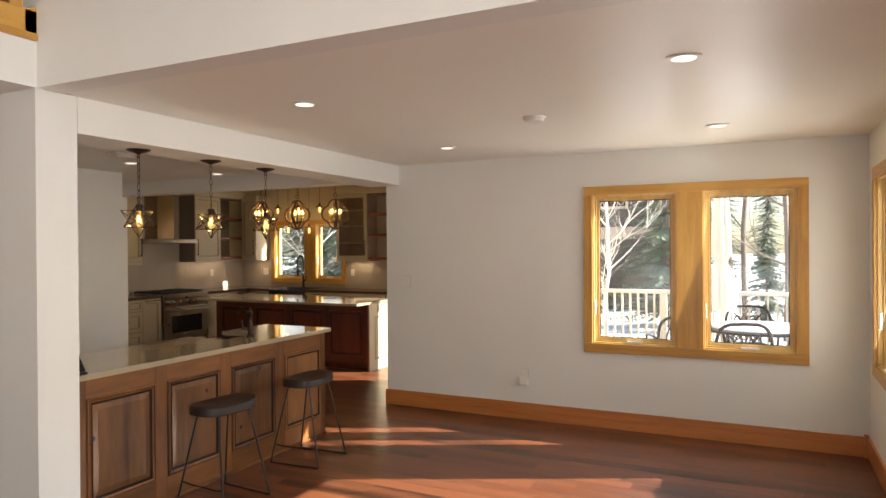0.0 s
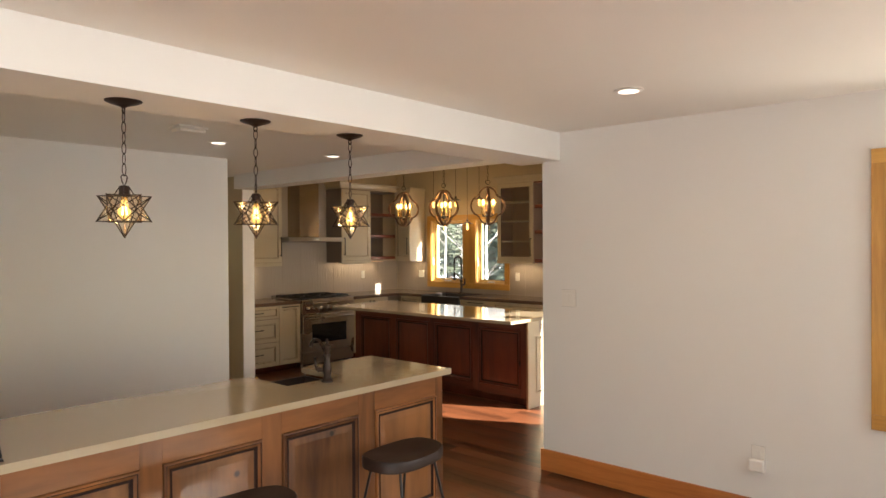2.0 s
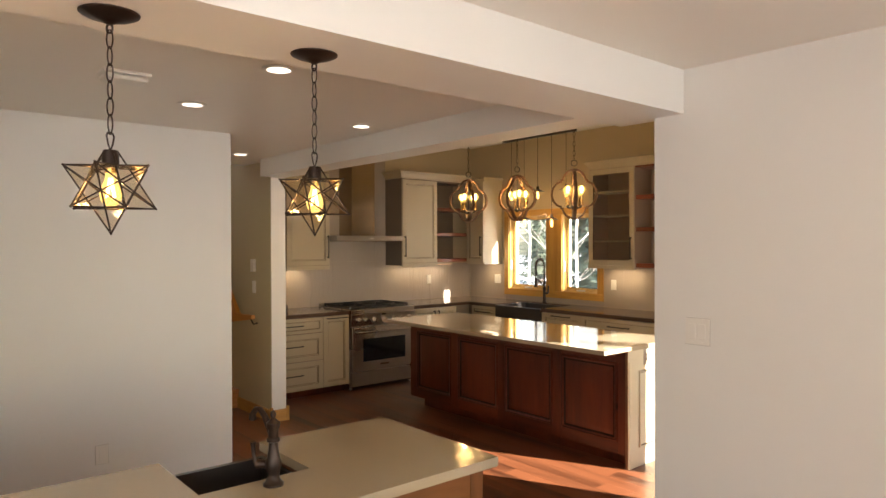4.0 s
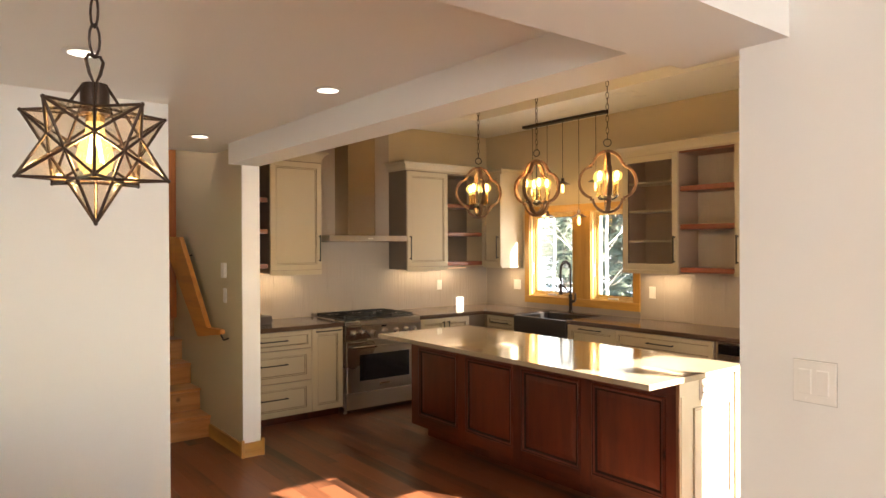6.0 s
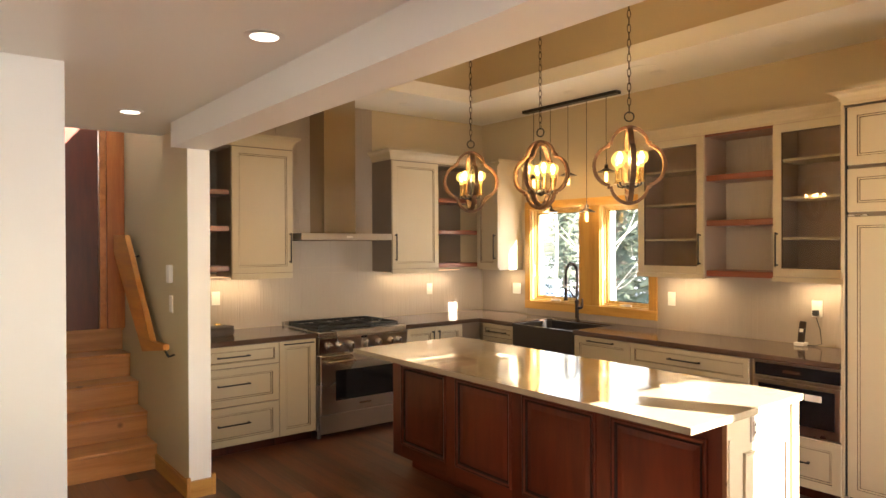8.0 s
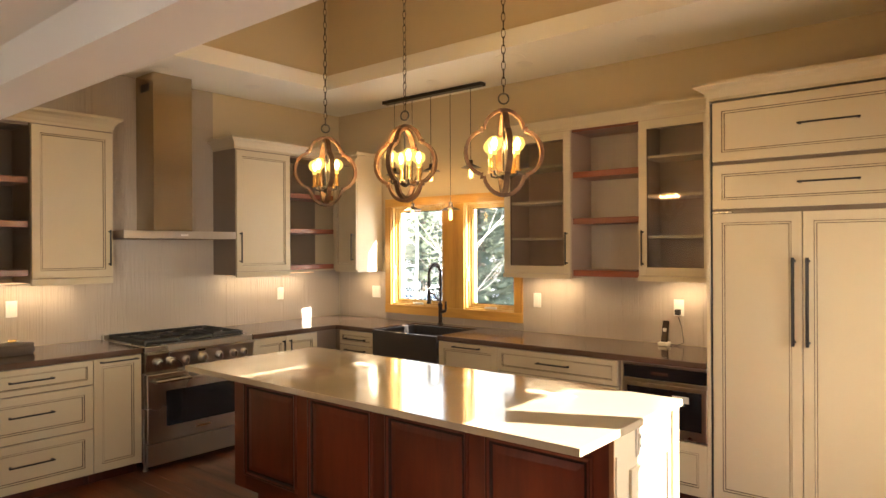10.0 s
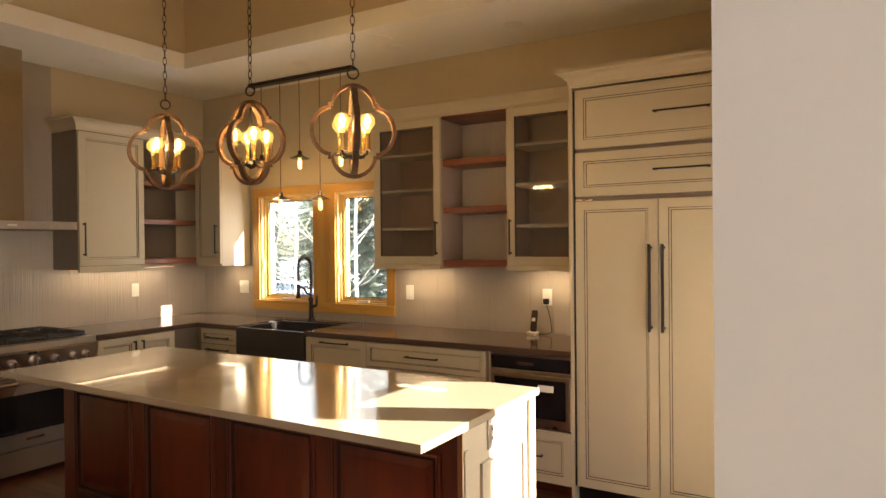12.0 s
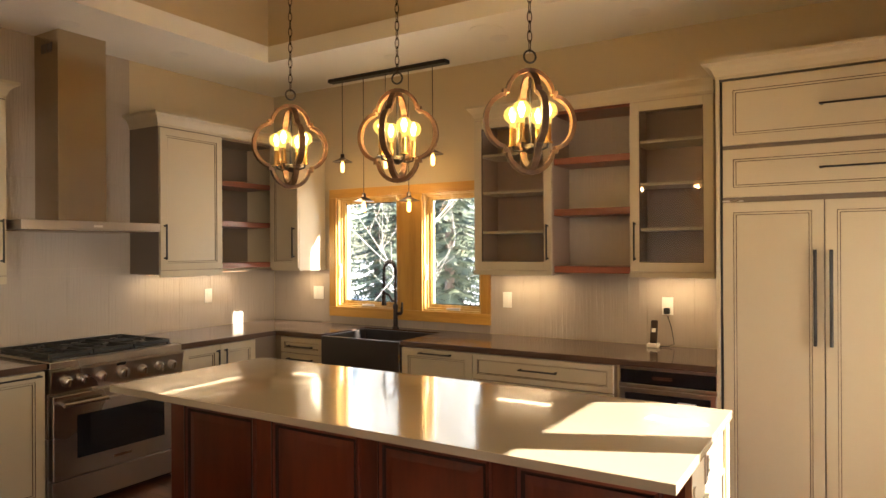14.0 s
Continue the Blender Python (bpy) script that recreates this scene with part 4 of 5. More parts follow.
part("nameplate", box(0.38, 0.50, -0.028, -0.0255, 0.275, 0.292), M_STEELV, dd, "small plain maker's plate")
bm = bmesh.new()
tube(bm, [(0.05, -0.07, 0.665), (RW - 0.05, -0.07, 0.665)], 0.014, 12)
for x in (0.07, RW - 0.07):
    tube(bm, [(x, -0.024, 0.665), (x, -0.07, 0.665)], 0.012, 8)
part("oven_handle", bm, M_STEEL, dd, "thick steel bar handle", True)
part("kick_panel", box(0.012, RW - 0.012, -0.012, 0.03, 0.06, 0.215, 0.004), M_STEEL, rg)
part("kick_line", boxes([(0.03 + i * 0.021, 0.043 + i * 0.021, 0.0, 0.028, 0.048, 0.055) for i in range(39)]), M_BLACK, rg, "dark air slots")
for x in (0.03, RW - 0.03):
    for y in (0.05, RD - 0.05):
        part("leg", lathe([(0.02, F), (0.02, F + 0.01), (0.014, F + 0.012), (0.014, 0.09)], 10, at=(x, y, 0)), M_STEEL, rg)
for k in range(3):
    x0 = 0.035 + k * 0.272
    bm = boxes([(x0, x0 + 0.265, 0.065, 0.08, 0.93, 0.95), (x0, x0 + 0.265, RD - 0.075, RD - 0.06, 0.93, 0.95), (x0, x0 + 0.012, 0.08, RD - 0.075, 0.93, 0.95), (x0 + 0.253, x0 + 0.265, 0.08, RD - 0.075, 0.93, 0.95),
                (x0 + 0.012, x0 + 0.253, RD / 2 - 0.006, RD / 2 + 0.006, 0.93, 0.95)], 0.002)
    for cy in (0.215, 0.485):
        for a in range(4):
            ang = math.pi / 4 + a * math.pi / 2
            tube(bm, [(x0 + 0.1325 + 0.035 * math.cos(ang), cy + 0.035 * math.sin(ang), 0.945), (x0 + 0.1325 + 0.15 * math.cos(ang), cy + 0.13 * math.sin(ang), 0.945)], 0.006, 6)
    for fx in (x0 + 0.01, x0 + 0.255):
        for fy in (0.07, RD - 0.07):
            add_box(bm, fx - 0.008, fx + 0.008, fy - 0.006, fy + 0.006, 0.919, 0.932)
    part("grate", bm, M_IRON, rg, "cast-iron burner grate")
    for cy in (0.215, 0.485):
        part("burner", lathe([(0.05, 0), (0.05, 0.008), (0.036, 0.010), (0.036, 0.018), (0, 0.02)], 18, at=(x0 + 0.1325, cy, 0.919)), M_IRON, rg, "black burner cap")
part("rear_vent", box(0.0, RW, RD - 0.045, RD, 0.915, 0.945, 0.003), M_STEEL, rg)

# hood
hd = thing("range_hood", (-8.125, 7.79, 1.69), "stainless chimney hood over the range", "range hood", rz=90)
part("canopy", box(0, 0.925, 0, 0.492, 0, 0.058, 0.003), M_STEEL, hd)
part("chimney", box(0.325, 0.65, 0.20, 0.492, 0.059, 1.308, 0.002), M_STEELV, hd)
part("vent_slots", boxes([(0.3235, 0.3249, 0.27 + 0.035 * k, 0.295 + 0.035 * k, 1.17, 1.23) for k in range(4)]), M_BLACK, hd, "dark vent slots")
part("filter", box(0.05, 0.87, 0.05, 0.45, -0.006, -0.001), M_STEELV, hd)
part("button_panel", box(0.44, 0.50, -0.003, -0.0005, 0.02, 0.034), M_PLASTIC, hd, "small pale switch panel")

# island
isl = thing("island_worktop", (-7.005, 7.64, 0.878), "polished tan quartz island worktop in sun", "worktop")
part("slab", box(0, 2.635, 0, 0.975, 0, 0.032, 0.003), M_QUARTZ, isl)
ib = thing("kitchen_island", (-6.965, 7.95, 0), "reddish cherry panelled kitchen island base", "kitchen island")
IW, ID = 2.575, 0.64
part("body", box(0, IW - 0.0205, 0.021, ID, 0.12, 0.877), M_CHERRY, ib)
part("toe_kick", box(0.10, IW - 0.09, 0.10, ID - 0.07, F, 0.12), M_CHERRY, ib, "dark recessed plinth")
RAISED = [(0.0, -0.0, 1), (0.003, -0.009, 0), (0.010, -0.012, 0), (0.014, -0.009, 1), (0.026, -0.004, 0), (0.029, 0.004, 1), (0.036, 0.008, 1), (0.041, 0.003, 1), (0.073, -0.001, 2)]


ACROSS = {M_CHERRY: M_CHERRYX, M_ALDER: M_ALDERX}


def panelled(parent, w, z0, z1, cols, zp0, zp1, mats, thick=0.02, name="panel"):
    """A frame of stiles and rails with moulded panels between them, facing -y."""
    xs = [0] + [v for c in cols for v in c] + [w]
    for i in range(0, len(xs), 2):
        part("stile", box(xs[i], xs[i + 1], 0, thick, z0, z1, 0.0012), mats[0], parent)
    for a, b in cols:
        part("rail", box(a + 0.0004, b - 0.0004, 0.0004, thick, zp1, z1, 0.0008), ACROSS[mats[0]], parent)
        part("rail", box(a + 0.0004, b - 0.0004, 0.0004, thick, z0, zp0, 0.0008), ACROSS[mats[0]], parent)
        bm = bmesh.new()
        rings_face(bm, a, b, zp0, zp1, RAISED, thick - 0.001)
        part(name, bm, mats, parent)


cols = [(0.111, 0.627), (0.728, 1.249), (1.337, 1.868), (1.959, 2.485)]
panelled(ib, IW - 0.022, 0.12, 0.877, cols, 0.205, 0.785, [M_CHERRY, M_GLAZE, M_CHERRY])
# sunlit end, cream
endp = part("end_panel", box(IW - 0.02, IW, 0.0, ID, F, 0.877, 0.001), M_CREAM, ib, "cream end panel of the island")
part("end_edge", box(IW - 0.022, IW, -0.004, -0.0005, F, 0.876, 0.001), M_PALEKNOT, ib, "pale knotty wood edge of the end panel")
part("bead", box(IW + 0.0003, IW + 0.008, 0.004, 0.03, F, 0.80, 0.003), M_CREAM, ib, "cream corner bead")
for y0, y1 in ((ID - 0.07, ID - 0.006),):
    bm = box(IW + 0.0003, IW + 0.014, y0, y1, F, 0.876, 0.004)
    part("pilaster", bm, M_CREAM, ib, "cream moulded pilaster")
bm = bmesh.new()
rings_face(bm, 0.13, 0.52, 0.16, 0.72, [(0.0, -0.012, 0), (0.012, -0.012, 0), (0.018, -0.004, 1), (0.03, -0.003, 0)], -0.0004)
bmesh.ops.transform(bm, matrix=pose(IW, 0, 0, 0, 0, 90), verts=bm.verts)
part("end_door", bm, [M_CREAM, M_CREAMGLAZE], ib)

# bar between dining room and kitchen passage
BT = 0.92
bt = thing("bar_worktop", (0, 0, 0), "polished tan quartz bar top with a small dark sink", "worktop")
for r in ((-3.90, -3.215, 3.137, 4.5648), (-3.53, -3.215, 4.565, 4.925), (-3.91, -3.215, 4.9252, 5.475)):
    part("slab", box(*r, BT - 0.032, BT), M_QUARTZ, bt)
bb = thing("bar_counter", (-3.255, 3.16, 0), "knotty alder panelled bar front", "bar counter", rz=90)
BW = 2.28
part("body", boxes([(-0.02, 1.40, 0.021, 0.62, F, BT - 0.033), (1.40, 1.77, 0.021, 0.262, F, BT - 0.033), (1.40, 1.77, 0.262, 0.62, F, 0.74), (1.77, BW, 0.021, 0.62, F, BT - 0.033)]), M_ALDER, bb)
panelled(bb, BW, F, BT - 0.033, [(0.068, 0.53), (0.621, 1.075), (1.178, 1.64), (1.752, 2.222)], 0.175, 0.775, [M_ALDER, M_GLAZE, M_ALDERPALE])
part("shoe_moulding", box(0, BW, -0.014, 0.0, F, F + 0.02, 0.004), M_ALDER, bb)
bs = thing("bar_sink", (-3.88, 4.567, 0.742), "small dark undermount bar sink", "sink")
part("basin", boxes([(0, 0.348, 0, 0.012, 0, 0.135), (0, 0.348, 0.344, 0.356, 0, 0.135), (0, 0.02, 0.012, 0.344, 0, 0.135), (0.336, 0.348, 0.012, 0.344, 0, 0.135), (0.02, 0.336, 0.012, 0.344, 0, 0.012)]), M_GRANITE, bs)
bf = thing("bar_faucet", (-3.466, 4.768, BT), "dark bronze traditional bar faucet with a side lever", "faucet")
part("column", lathe([(0.031, 0), (0.031, 0.008), (0.024, 0.014), (0.019, 0.024), (0.018, 0.035), (0.024, 0.055), (0.0245, 0.07), (0.019, 0.088), (0.015, 0.11), (0.014, 0.13), (0.020, 0.134), (0.020, 0.142), (0.015, 0.147), (0.016, 0.17), (0.021, 0.178), (0.021, 0.19), (0.013, 0.196), (0.006, 0.203), (0.009, 0.213), (0.008, 0.222), (0.0, 0.228)], 22), M_BRONZE, bf, smooth=True)
part("spout", bar([(-0.01, 0, 0.155), (-0.03, -0.002, 0.176), (-0.052, -0.004, 0.202), (-0.078, -0.006, 0.216), (-0.104, -0.008, 0.212), (-0.122, -0.010, 0.194), (-0.126, -0.010, 0.176)], [0.012, 0.010, 0.009, 0.0085, 0.009, 0.010, 0.012], 12), M_BRONZE, bf, smooth=True)
part("valve", bar([(0, 0, 0.062), (-0.025, -0.028, 0.064), (-0.034, -0.038, 0.064)], [0.013, 0.012, 0.015], 12), M_BRONZE, bf, smooth=True)
part("handle", bar([(-0.034, -0.038, 0.06), (-0.040, -0.044, 0.085), (-0.042, -0.046, 0.115), (-0.042, -0.046, 0.13)], [0.009, 0.006, 0.007, 0.010], 10), M_BRONZE, bf, smooth=True)
tb = thing("tablet_stand", (-3.27, 3.192, BT), "small black tablet stand on the bar top by the wall end", "tablet")
part("base", box(-0.12, 0.02, -0.045, 0.045, 0, 0.008, 0.002), M_BLACK, tb)
bm = box(-0.004, 0.004, -0.045, 0.045, 0.0, 0.28, 0.002)
bmesh.ops.transform(bm, matrix=pose(0.0, 0.0, 0.01, 0, -35, 0), verts=bm.verts)
part("screen", bm, M_BLACKGLASS, tb)


# ---- stools ----
def stool():
    s = thing("bar_stool", (0, 0, 0), "dark saddle-seat bar stool with thin black legs at the bar", "stool", "stools at the bar")
    bm = bmesh.new()
    n, m = 28, 5
    rings = []
    for zi, (z, k) in enumerate(((0.588, 0.93), (0.595, 1.0), (0.631, 1.0), (0.639, 0.97), (0.635, 0.6), (0.631, 0.25))):
        ring = []
        for j in range(n):
            a = 2 * math.pi * j / n
            cx, cy = math.cos(a), math.sin(a)
            ex = abs(cx) ** 0.75 * (1 if cx > 0 else -1)
            ey = abs(cy) ** 0.75 * (1 if cy > 0 else -1)
            dish = 0.012 * (abs(cy) ** 2) if zi > 1 else 0
            ring.append(bm.verts.new((0.145 * k * ex, 0.215 * k * ey, z + dish * k)))
        rings.append(ring)
    for A, B in zip(rings, rings[1:]):
        for j in range(n):
            bm.faces.new((A[j], A[(j + 1) % n], B[(j + 1) % n], B[j]))
    bm.faces.new(rings[0][::-1])
    bm.faces.new(rings[-1])
    part("seat", bm, M_SEAT, s, smooth=True)
    for sx in (-1, 1):
        for sy in (-1, 1):
            part("leg", bar([(sx * 0.09, sy * 0.12, 0.592), (sx * 0.205, sy * 0.19, 0.028)], 0.0065, 8), M_BLACK, s)
        part("foot_bar", bar([(-0.205, sx * 0.19, 0.028), (0.205, sx * 0.19, 0.028)], 0.0065, 8), M_BLACK, s)
    part("brace", bar([(-0.165, -0.175, 0.16), (-0.11, -0.17, 0.15), (0, -0.165, 0.15), (0.11, -0.17, 0.15), (0.165, -0.175, 0.16)], 0.005, 6), M_BLACK, s)
    return s


st = stool()
st.matrix_world = pose(-2.95, 3.95, 0, 0, 0, -4)
copy_thing(st, pose(-2.965, 4.835, 0, 0, 0, 3))

# ---- lamps ----
for i, (x, y, z) in enumerate(((-2.21, 3.83, 2.42), (-2.22, 5.72, 2.42), (-0.186, 3.83, 2.42), (-0.16, 5.67, 2.42), (-5.265, 5.165, 2.42), (-5.252, 6.25, 2.42), (-7.03, 6.19, 2.42), (-4.295, 5.2, 2.42))):
    l = thing("recessed_light", (x, y, z), "round white recessed ceiling lamp, lit", "ceiling light", "recessed lamps")
    part("trim_ring", lathe([(0.075, -0.004), (0.075, -0.001), (0.05, -0.0005), (0.05, -0.006), (0.068, -0.008)], 28), M_PLASTIC, l, smooth=True)
    part("lens", lathe([(0.052, -0.009), (0.052, -0.007), (0.0, -0.006)], 28), M_LAMPWHITE, l, "glowing lens")
    spot_lamp("recessed_glow", (x, y, z - 0.03), 0.5, (1.0, 0.84, 0.62), 130)
for x, y in ((-8.19, 8.11), (-8.17, 8.91), (-6.01, 9.84), (-5.06, 9.86), (-6.89, 9.81)):
    l = thing("recessed_light", (x, y, 3.0), "round white recessed kitchen ceiling lamp, off", "ceiling light", "recessed lamps")
    part("trim_ring", lathe([(0.065, -0.004), (0.065, -0.001), (0.045, -0.0005), (0.045, -0.006), (0.058, -0.008)], 24), M_PLASTIC, l, smooth=True)
    part("lens", lathe([(0.046, -0.009), (0.046, -0.007), (0.0, -0.006)], 24), M_PLASTIC, l)
sp = thing("ceiling_speaker", (-6.01, 9.64, 3.0), "round white ceiling speaker grille", "speaker")
part("grille", lathe([(0.11, -0.006), (0.11, -0.001), (0.0, -0.0005)], 32), M_CEIL, sp)
sd = thing("smoke_detector", (-1.18, 4.82, 2.42), "round white smoke detector on the dining ceiling", "smoke detector")
part("base", lathe([(0.07, -0.012), (0.072, -0.001), (0.0, -0.0005)], 28), M_PLASTIC, sd, smooth=True)
part("cover", lathe([(0.035, -0.035), (0.055, -0.03), (0.062, -0.013), (0.0, -0.0125)], 28), M_PLASTIC, sd, smooth=True)
cf = thing("ceiling_fixture", (-4.81, 4.70, 2.42), "flat white ceiling fixture over the bar passage", "ceiling fixture")
part("base", box(-0.07, 0.07, -0.10, 0.10, -0.015, -0.0005, 0.004), M_PLASTIC, cf)
part("cover", box(-0.06, 0.06, -0.09, 0.09, -0.04, -0.0155, 0.01), M_PLASTIC, cf)


def chain(z0, z1, link=0.047, r=0.0020, w=0.0088):
    """Links from z0 up to z1."""
    bm = bmesh.new()
    n = int((z1 - z0) / (link * 0.78))
    step = (z1 - z0) / n
    for i in range(n):
        zc = z0 + step * (i + 0.5)
        pts = []
        for k in range(12):
            a = 2 * math.pi * k / 12
            u = w * math.cos(a)
            v = zc + (link * 0.5) * math.sin(a)
            pts.append((u, 0, v) if i % 2 else (0, u, v))
        tube(bm, pts, r, 5, True)
    return bm


def star_light():
    """A twelve-pointed star of glass and dark bars on a chain; its hook is the origin."""
    s = thing("star_pendant", (0, 0, 0), "dark-framed clear glass star pendant on a chain, lit", "pendant light", "star lights over the bar")
    part("canopy", lathe([(0.007, -0.030), (0.016, -0.024), (0.034, -0.018), (0.056, -0.011), (0.070, -0.004), (0.071, -0.001), (0.0, -0.0005)], 32), M_BRONZE, s, smooth=True)
    part("stem", bar([(0.008 * math.cos(t), 0, -0.038 + 0.012 * math.sin(t)) for t in [2 * math.pi * k / 14 for k in range(14)]], 0.0028, 6, True), M_BRONZE, s)
    part("chain", chain(-0.296, -0.044), M_BRONZE, s)
    c, R = Vector((0, 0, -0.433)), 0.116
    tips = [Vector((0, 0, R)), Vector((0, 0, -R))]
    for k in range(5):
        for sgn, off in ((1, 0), (-1, math.pi / 5)):
            a = 2 * math.pi * k / 5 + off
            tips.append(Vector((0.894 * R * math.cos(a), 0.894 * R * math.sin(a), sgn * 0.447 * R)))
    near = 1.0515 * R
    cells = []
    for i in range(12):
        for j in range(i + 1, 12):
            for k in range(j + 1, 12):
                if all(abs((tips[a] - tips[b]).length - near) < 0.01 * R for a, b in ((i, j), (j, k), (i, k))):
                    cells.append((i, j, k, (tips[i] + tips[j] + tips[k]).normalized() * R * 0.5627))
    # one glass point for each tip but the top, where the socket comes through
    for i, t in enumerate(tips[1:], 1):
        gl = bmesh.new()
        mine = [q for q in cells if i in q[:3]]
        for a in range(len(mine)):
            for b in range(a + 1, len(mine)):
                if len(set(mine[a][:3]) & set(mine[b][:3])) == 2:
                    gl.faces.new([gl.verts.new(c + p) for p in (t * 0.985, mine[a][3] * 0.985, mine[b][3] * 0.985)])
        part("glass_point", gl, M_STARGLASS, s, "clear star glass")
    bm = bmesh.new()
    for i in range(12):
        for j in range(i + 1, 12):
            if abs((tips[i] - tips[j]).length - near * 1.618) < 0.02 * R:
                p = tips[i].lerp(tips[j], 0.15) if i == 0 else tips[i]
                tube(bm, [c + p, c + tips[j]], 0.0023, 6)
    part("frame", bm, M_BRONZE, s)
    bm = bmesh.new()
    for t in tips[1:]:
        bmesh.ops.create_icosphere(bm, subdivisions=1, radius=0.0036, matrix=pose(*(c + t)))
    part("solder_joint", bm, M_BRONZE, s)
    part("hook", bar([(0, 0, -0.343), (0, 0.009, -0.325), (0, 0.014, -0.306), (0, 0.009, -0.298), (0, 0, -0.301), (0, -0.009, -0.298), (0, -0.014, -0.306), (0, -0.009, -0.325)], 0.0025, 6, True), M_BRONZE, s)
    part("socket_cap", lathe([(0.020, -0.385), (0.020, -0.352), (0.018, -0.346), (0.017, -0.341), (0.003, -0.339)], 20), M_BRONZE, s, smooth=True)
    part("socket", lathe([(0.013, -0.398), (0.013, -0.384), (0.004, -0.382)], 14), M_BRASS, s)
    part("bulb", lathe([(0.0, -0.482), (0.012, -0.479), (0.022, -0.468), (0.026, -0.453), (0.023, -0.436), (0.013, -0.412), (0.012, -0.398)], 18), M_BULBGLOW, s, "warm glowing bulb", smooth=True)
    bm = bmesh.new()
    for k in range(4):
        a = k * math.pi / 2
        tube(bm, [(0.004 * math.cos(a), 0.004 * math.sin(a), -0.410), (0.013 * math.cos(a), 0.013 * math.sin(a), -0.458), (0.004 * math.cos(a + 0.8), 0.004 * math.sin(a + 0.8), -0.420)], 0.0019, 5)
    part("filament", bm, M_BULBCORE, s, "glowing filament")
    return s


s0 = star_light()
s0.matrix_world = pose(-3.395, 3.70, 2.225, 0, 0, 12)
copy_thing(s0, pose(-3.395, 4.302, 2.225, 0, 0, 40))
copy_thing(s0, pose(-3.393, 4.872, 2.225, 0, 0, 25))
for y in (3.70, 4.302, 4.872):
    point_lamp("star_glow", (-3.395, y, 1.775), 0.75, WARM, 0.02)


def quatrefoil(rx, rz, w, t):
    """A wooden band in the outline of an old four-lobed window, in the x-z plane."""
    pts = []
    n = 11
    for q in range(4):
        ca, sa = round(math.cos(q * math.pi / 2)), round(math.sin(q * math.pi / 2))
        run = [(0.46 + 0.54 * math.cos(a), 0.54 * math.sin(a)) for a in [math.radians(-70.8 + 141.6 * k / (n - 1)) for k in range(n)]]
        run += [(0.585, 0.51), (0.59, 0.59), (0.51, 0.585)]
        pts += [(u * ca - v * sa, u * sa + v * ca) for u, v in run]
    bm = bmesh.new()
    k = len(pts)
    outs = []
    for x, z in pts:
        outs.append((x * rx, z * rz))
    vs = []
    for i, (x, z) in enumerate(outs):
        d = Vector((x, z))
        inn = d * (1 - t / d.length)
        vs.append([bm.verts.new((x, -w / 2, z)), bm.verts.new((x, w / 2, z)), bm.verts.new((inn.x, w / 2, inn.y)), bm.verts.new((inn.x, -w / 2, inn.y))])
    for i in range(k):
        A, B = vs[i], vs[(i + 1) % k]
        for j in range(4):
            bm.faces.new((A[j], A[(j + 1) % 4], B[(j + 1) % 4], B[j]))
    return bm


def lantern(n_chain):
    """An open wooden lantern of two crossed four-lobed bands with four bulbs; its middle is the origin."""
    s = thing("orb_pendant", (0, 0, 0), "weathered wood quatrefoil pendant with four lit bulbs over the island", "pendant light", "pendants over the island")
    a = part("wooden_band", quatrefoil(0.187, 0.205, 0.026, 0.017), M_LWOOD, s)
    bm = quatrefoil(0.172, 0.190, 0.026, 0.017)
    bmesh.ops.transform(bm, matrix=pose(0, 0, 0, 0, 0, 90), verts=bm.verts)
    part("wooden_band", bm, M_LWOOD, s)
    part("rod", bar([(0, 0, 0.20), (0, 0, -0.10)], 0.006, 8), M_BLACK, s)
    part("hub", lathe([(0.006, -0.125), (0.022, -0.115), (0.03, -0.105), (0.022, -0.09), (0.006, -0.085)], 16), M_BLACK, s)
    part("ring", bar([(0.024 * math.cos(t), 0, 0.25 + 0.024 * math.sin(t)) for t in [2 * math.pi * k / 16 for k in range(16)]], 0.004, 6, True), M_BLACK, s)
    part("chain", chain(0.272, n_chain), M_BRONZE, s)
    part("canopy", lathe([(0.012, n_chain - 0.02), (0.06, n_chain), (0.065, n_chain + 0.024), (0, n_chain + 0.0245)], 24), M_BRONZE, s, smooth=True)
    for k in range(4):
        t = math.pi / 4 + k * math.pi / 2
        x, y = 0.075 * math.cos(t), 0.075 * math.sin(t)
        part("arm", bar([(0, 0, -0.105), (x * 0.6, y * 0.6, -0.112), (x * 0.95, y * 0.95, -0.105), (x, y, -0.085)], 0.005, 6), M_BLACK, s)
        part("candle_sleeve", lathe([(0.018, -0.09), (0.018, -0.084), (0.012, -0.082), (0.012, -0.018)], 14, at=(x, y, 0)), M_BRASS, s, "brass candle sleeve")
        part("bulb", lathe([(0.011, -0.02), (0.013, 0.0)] + [(0.035 * math.sin(q), 0.034 - 0.035 * math.cos(q)) for q in [math.radians(20 + 160 * i / 11) for i in range(12)]], 18, at=(x, y, 0)), M_GLOBE, s, "glowing round bulb", smooth=True)
        bm = bmesh.new()
        for q in range(5):
            a = 2 * math.pi * q / 5
            tube(bm, [(x + r * math.cos(a), y + r * math.sin(a), zf) for r, zf in ((0.004, 0.006), (0.014, 0.038), (0.004, 0.062))], 0.0022, 4)
        part("filament", bm, M_BULBCORE, s, "glowing filament cage")
    return s


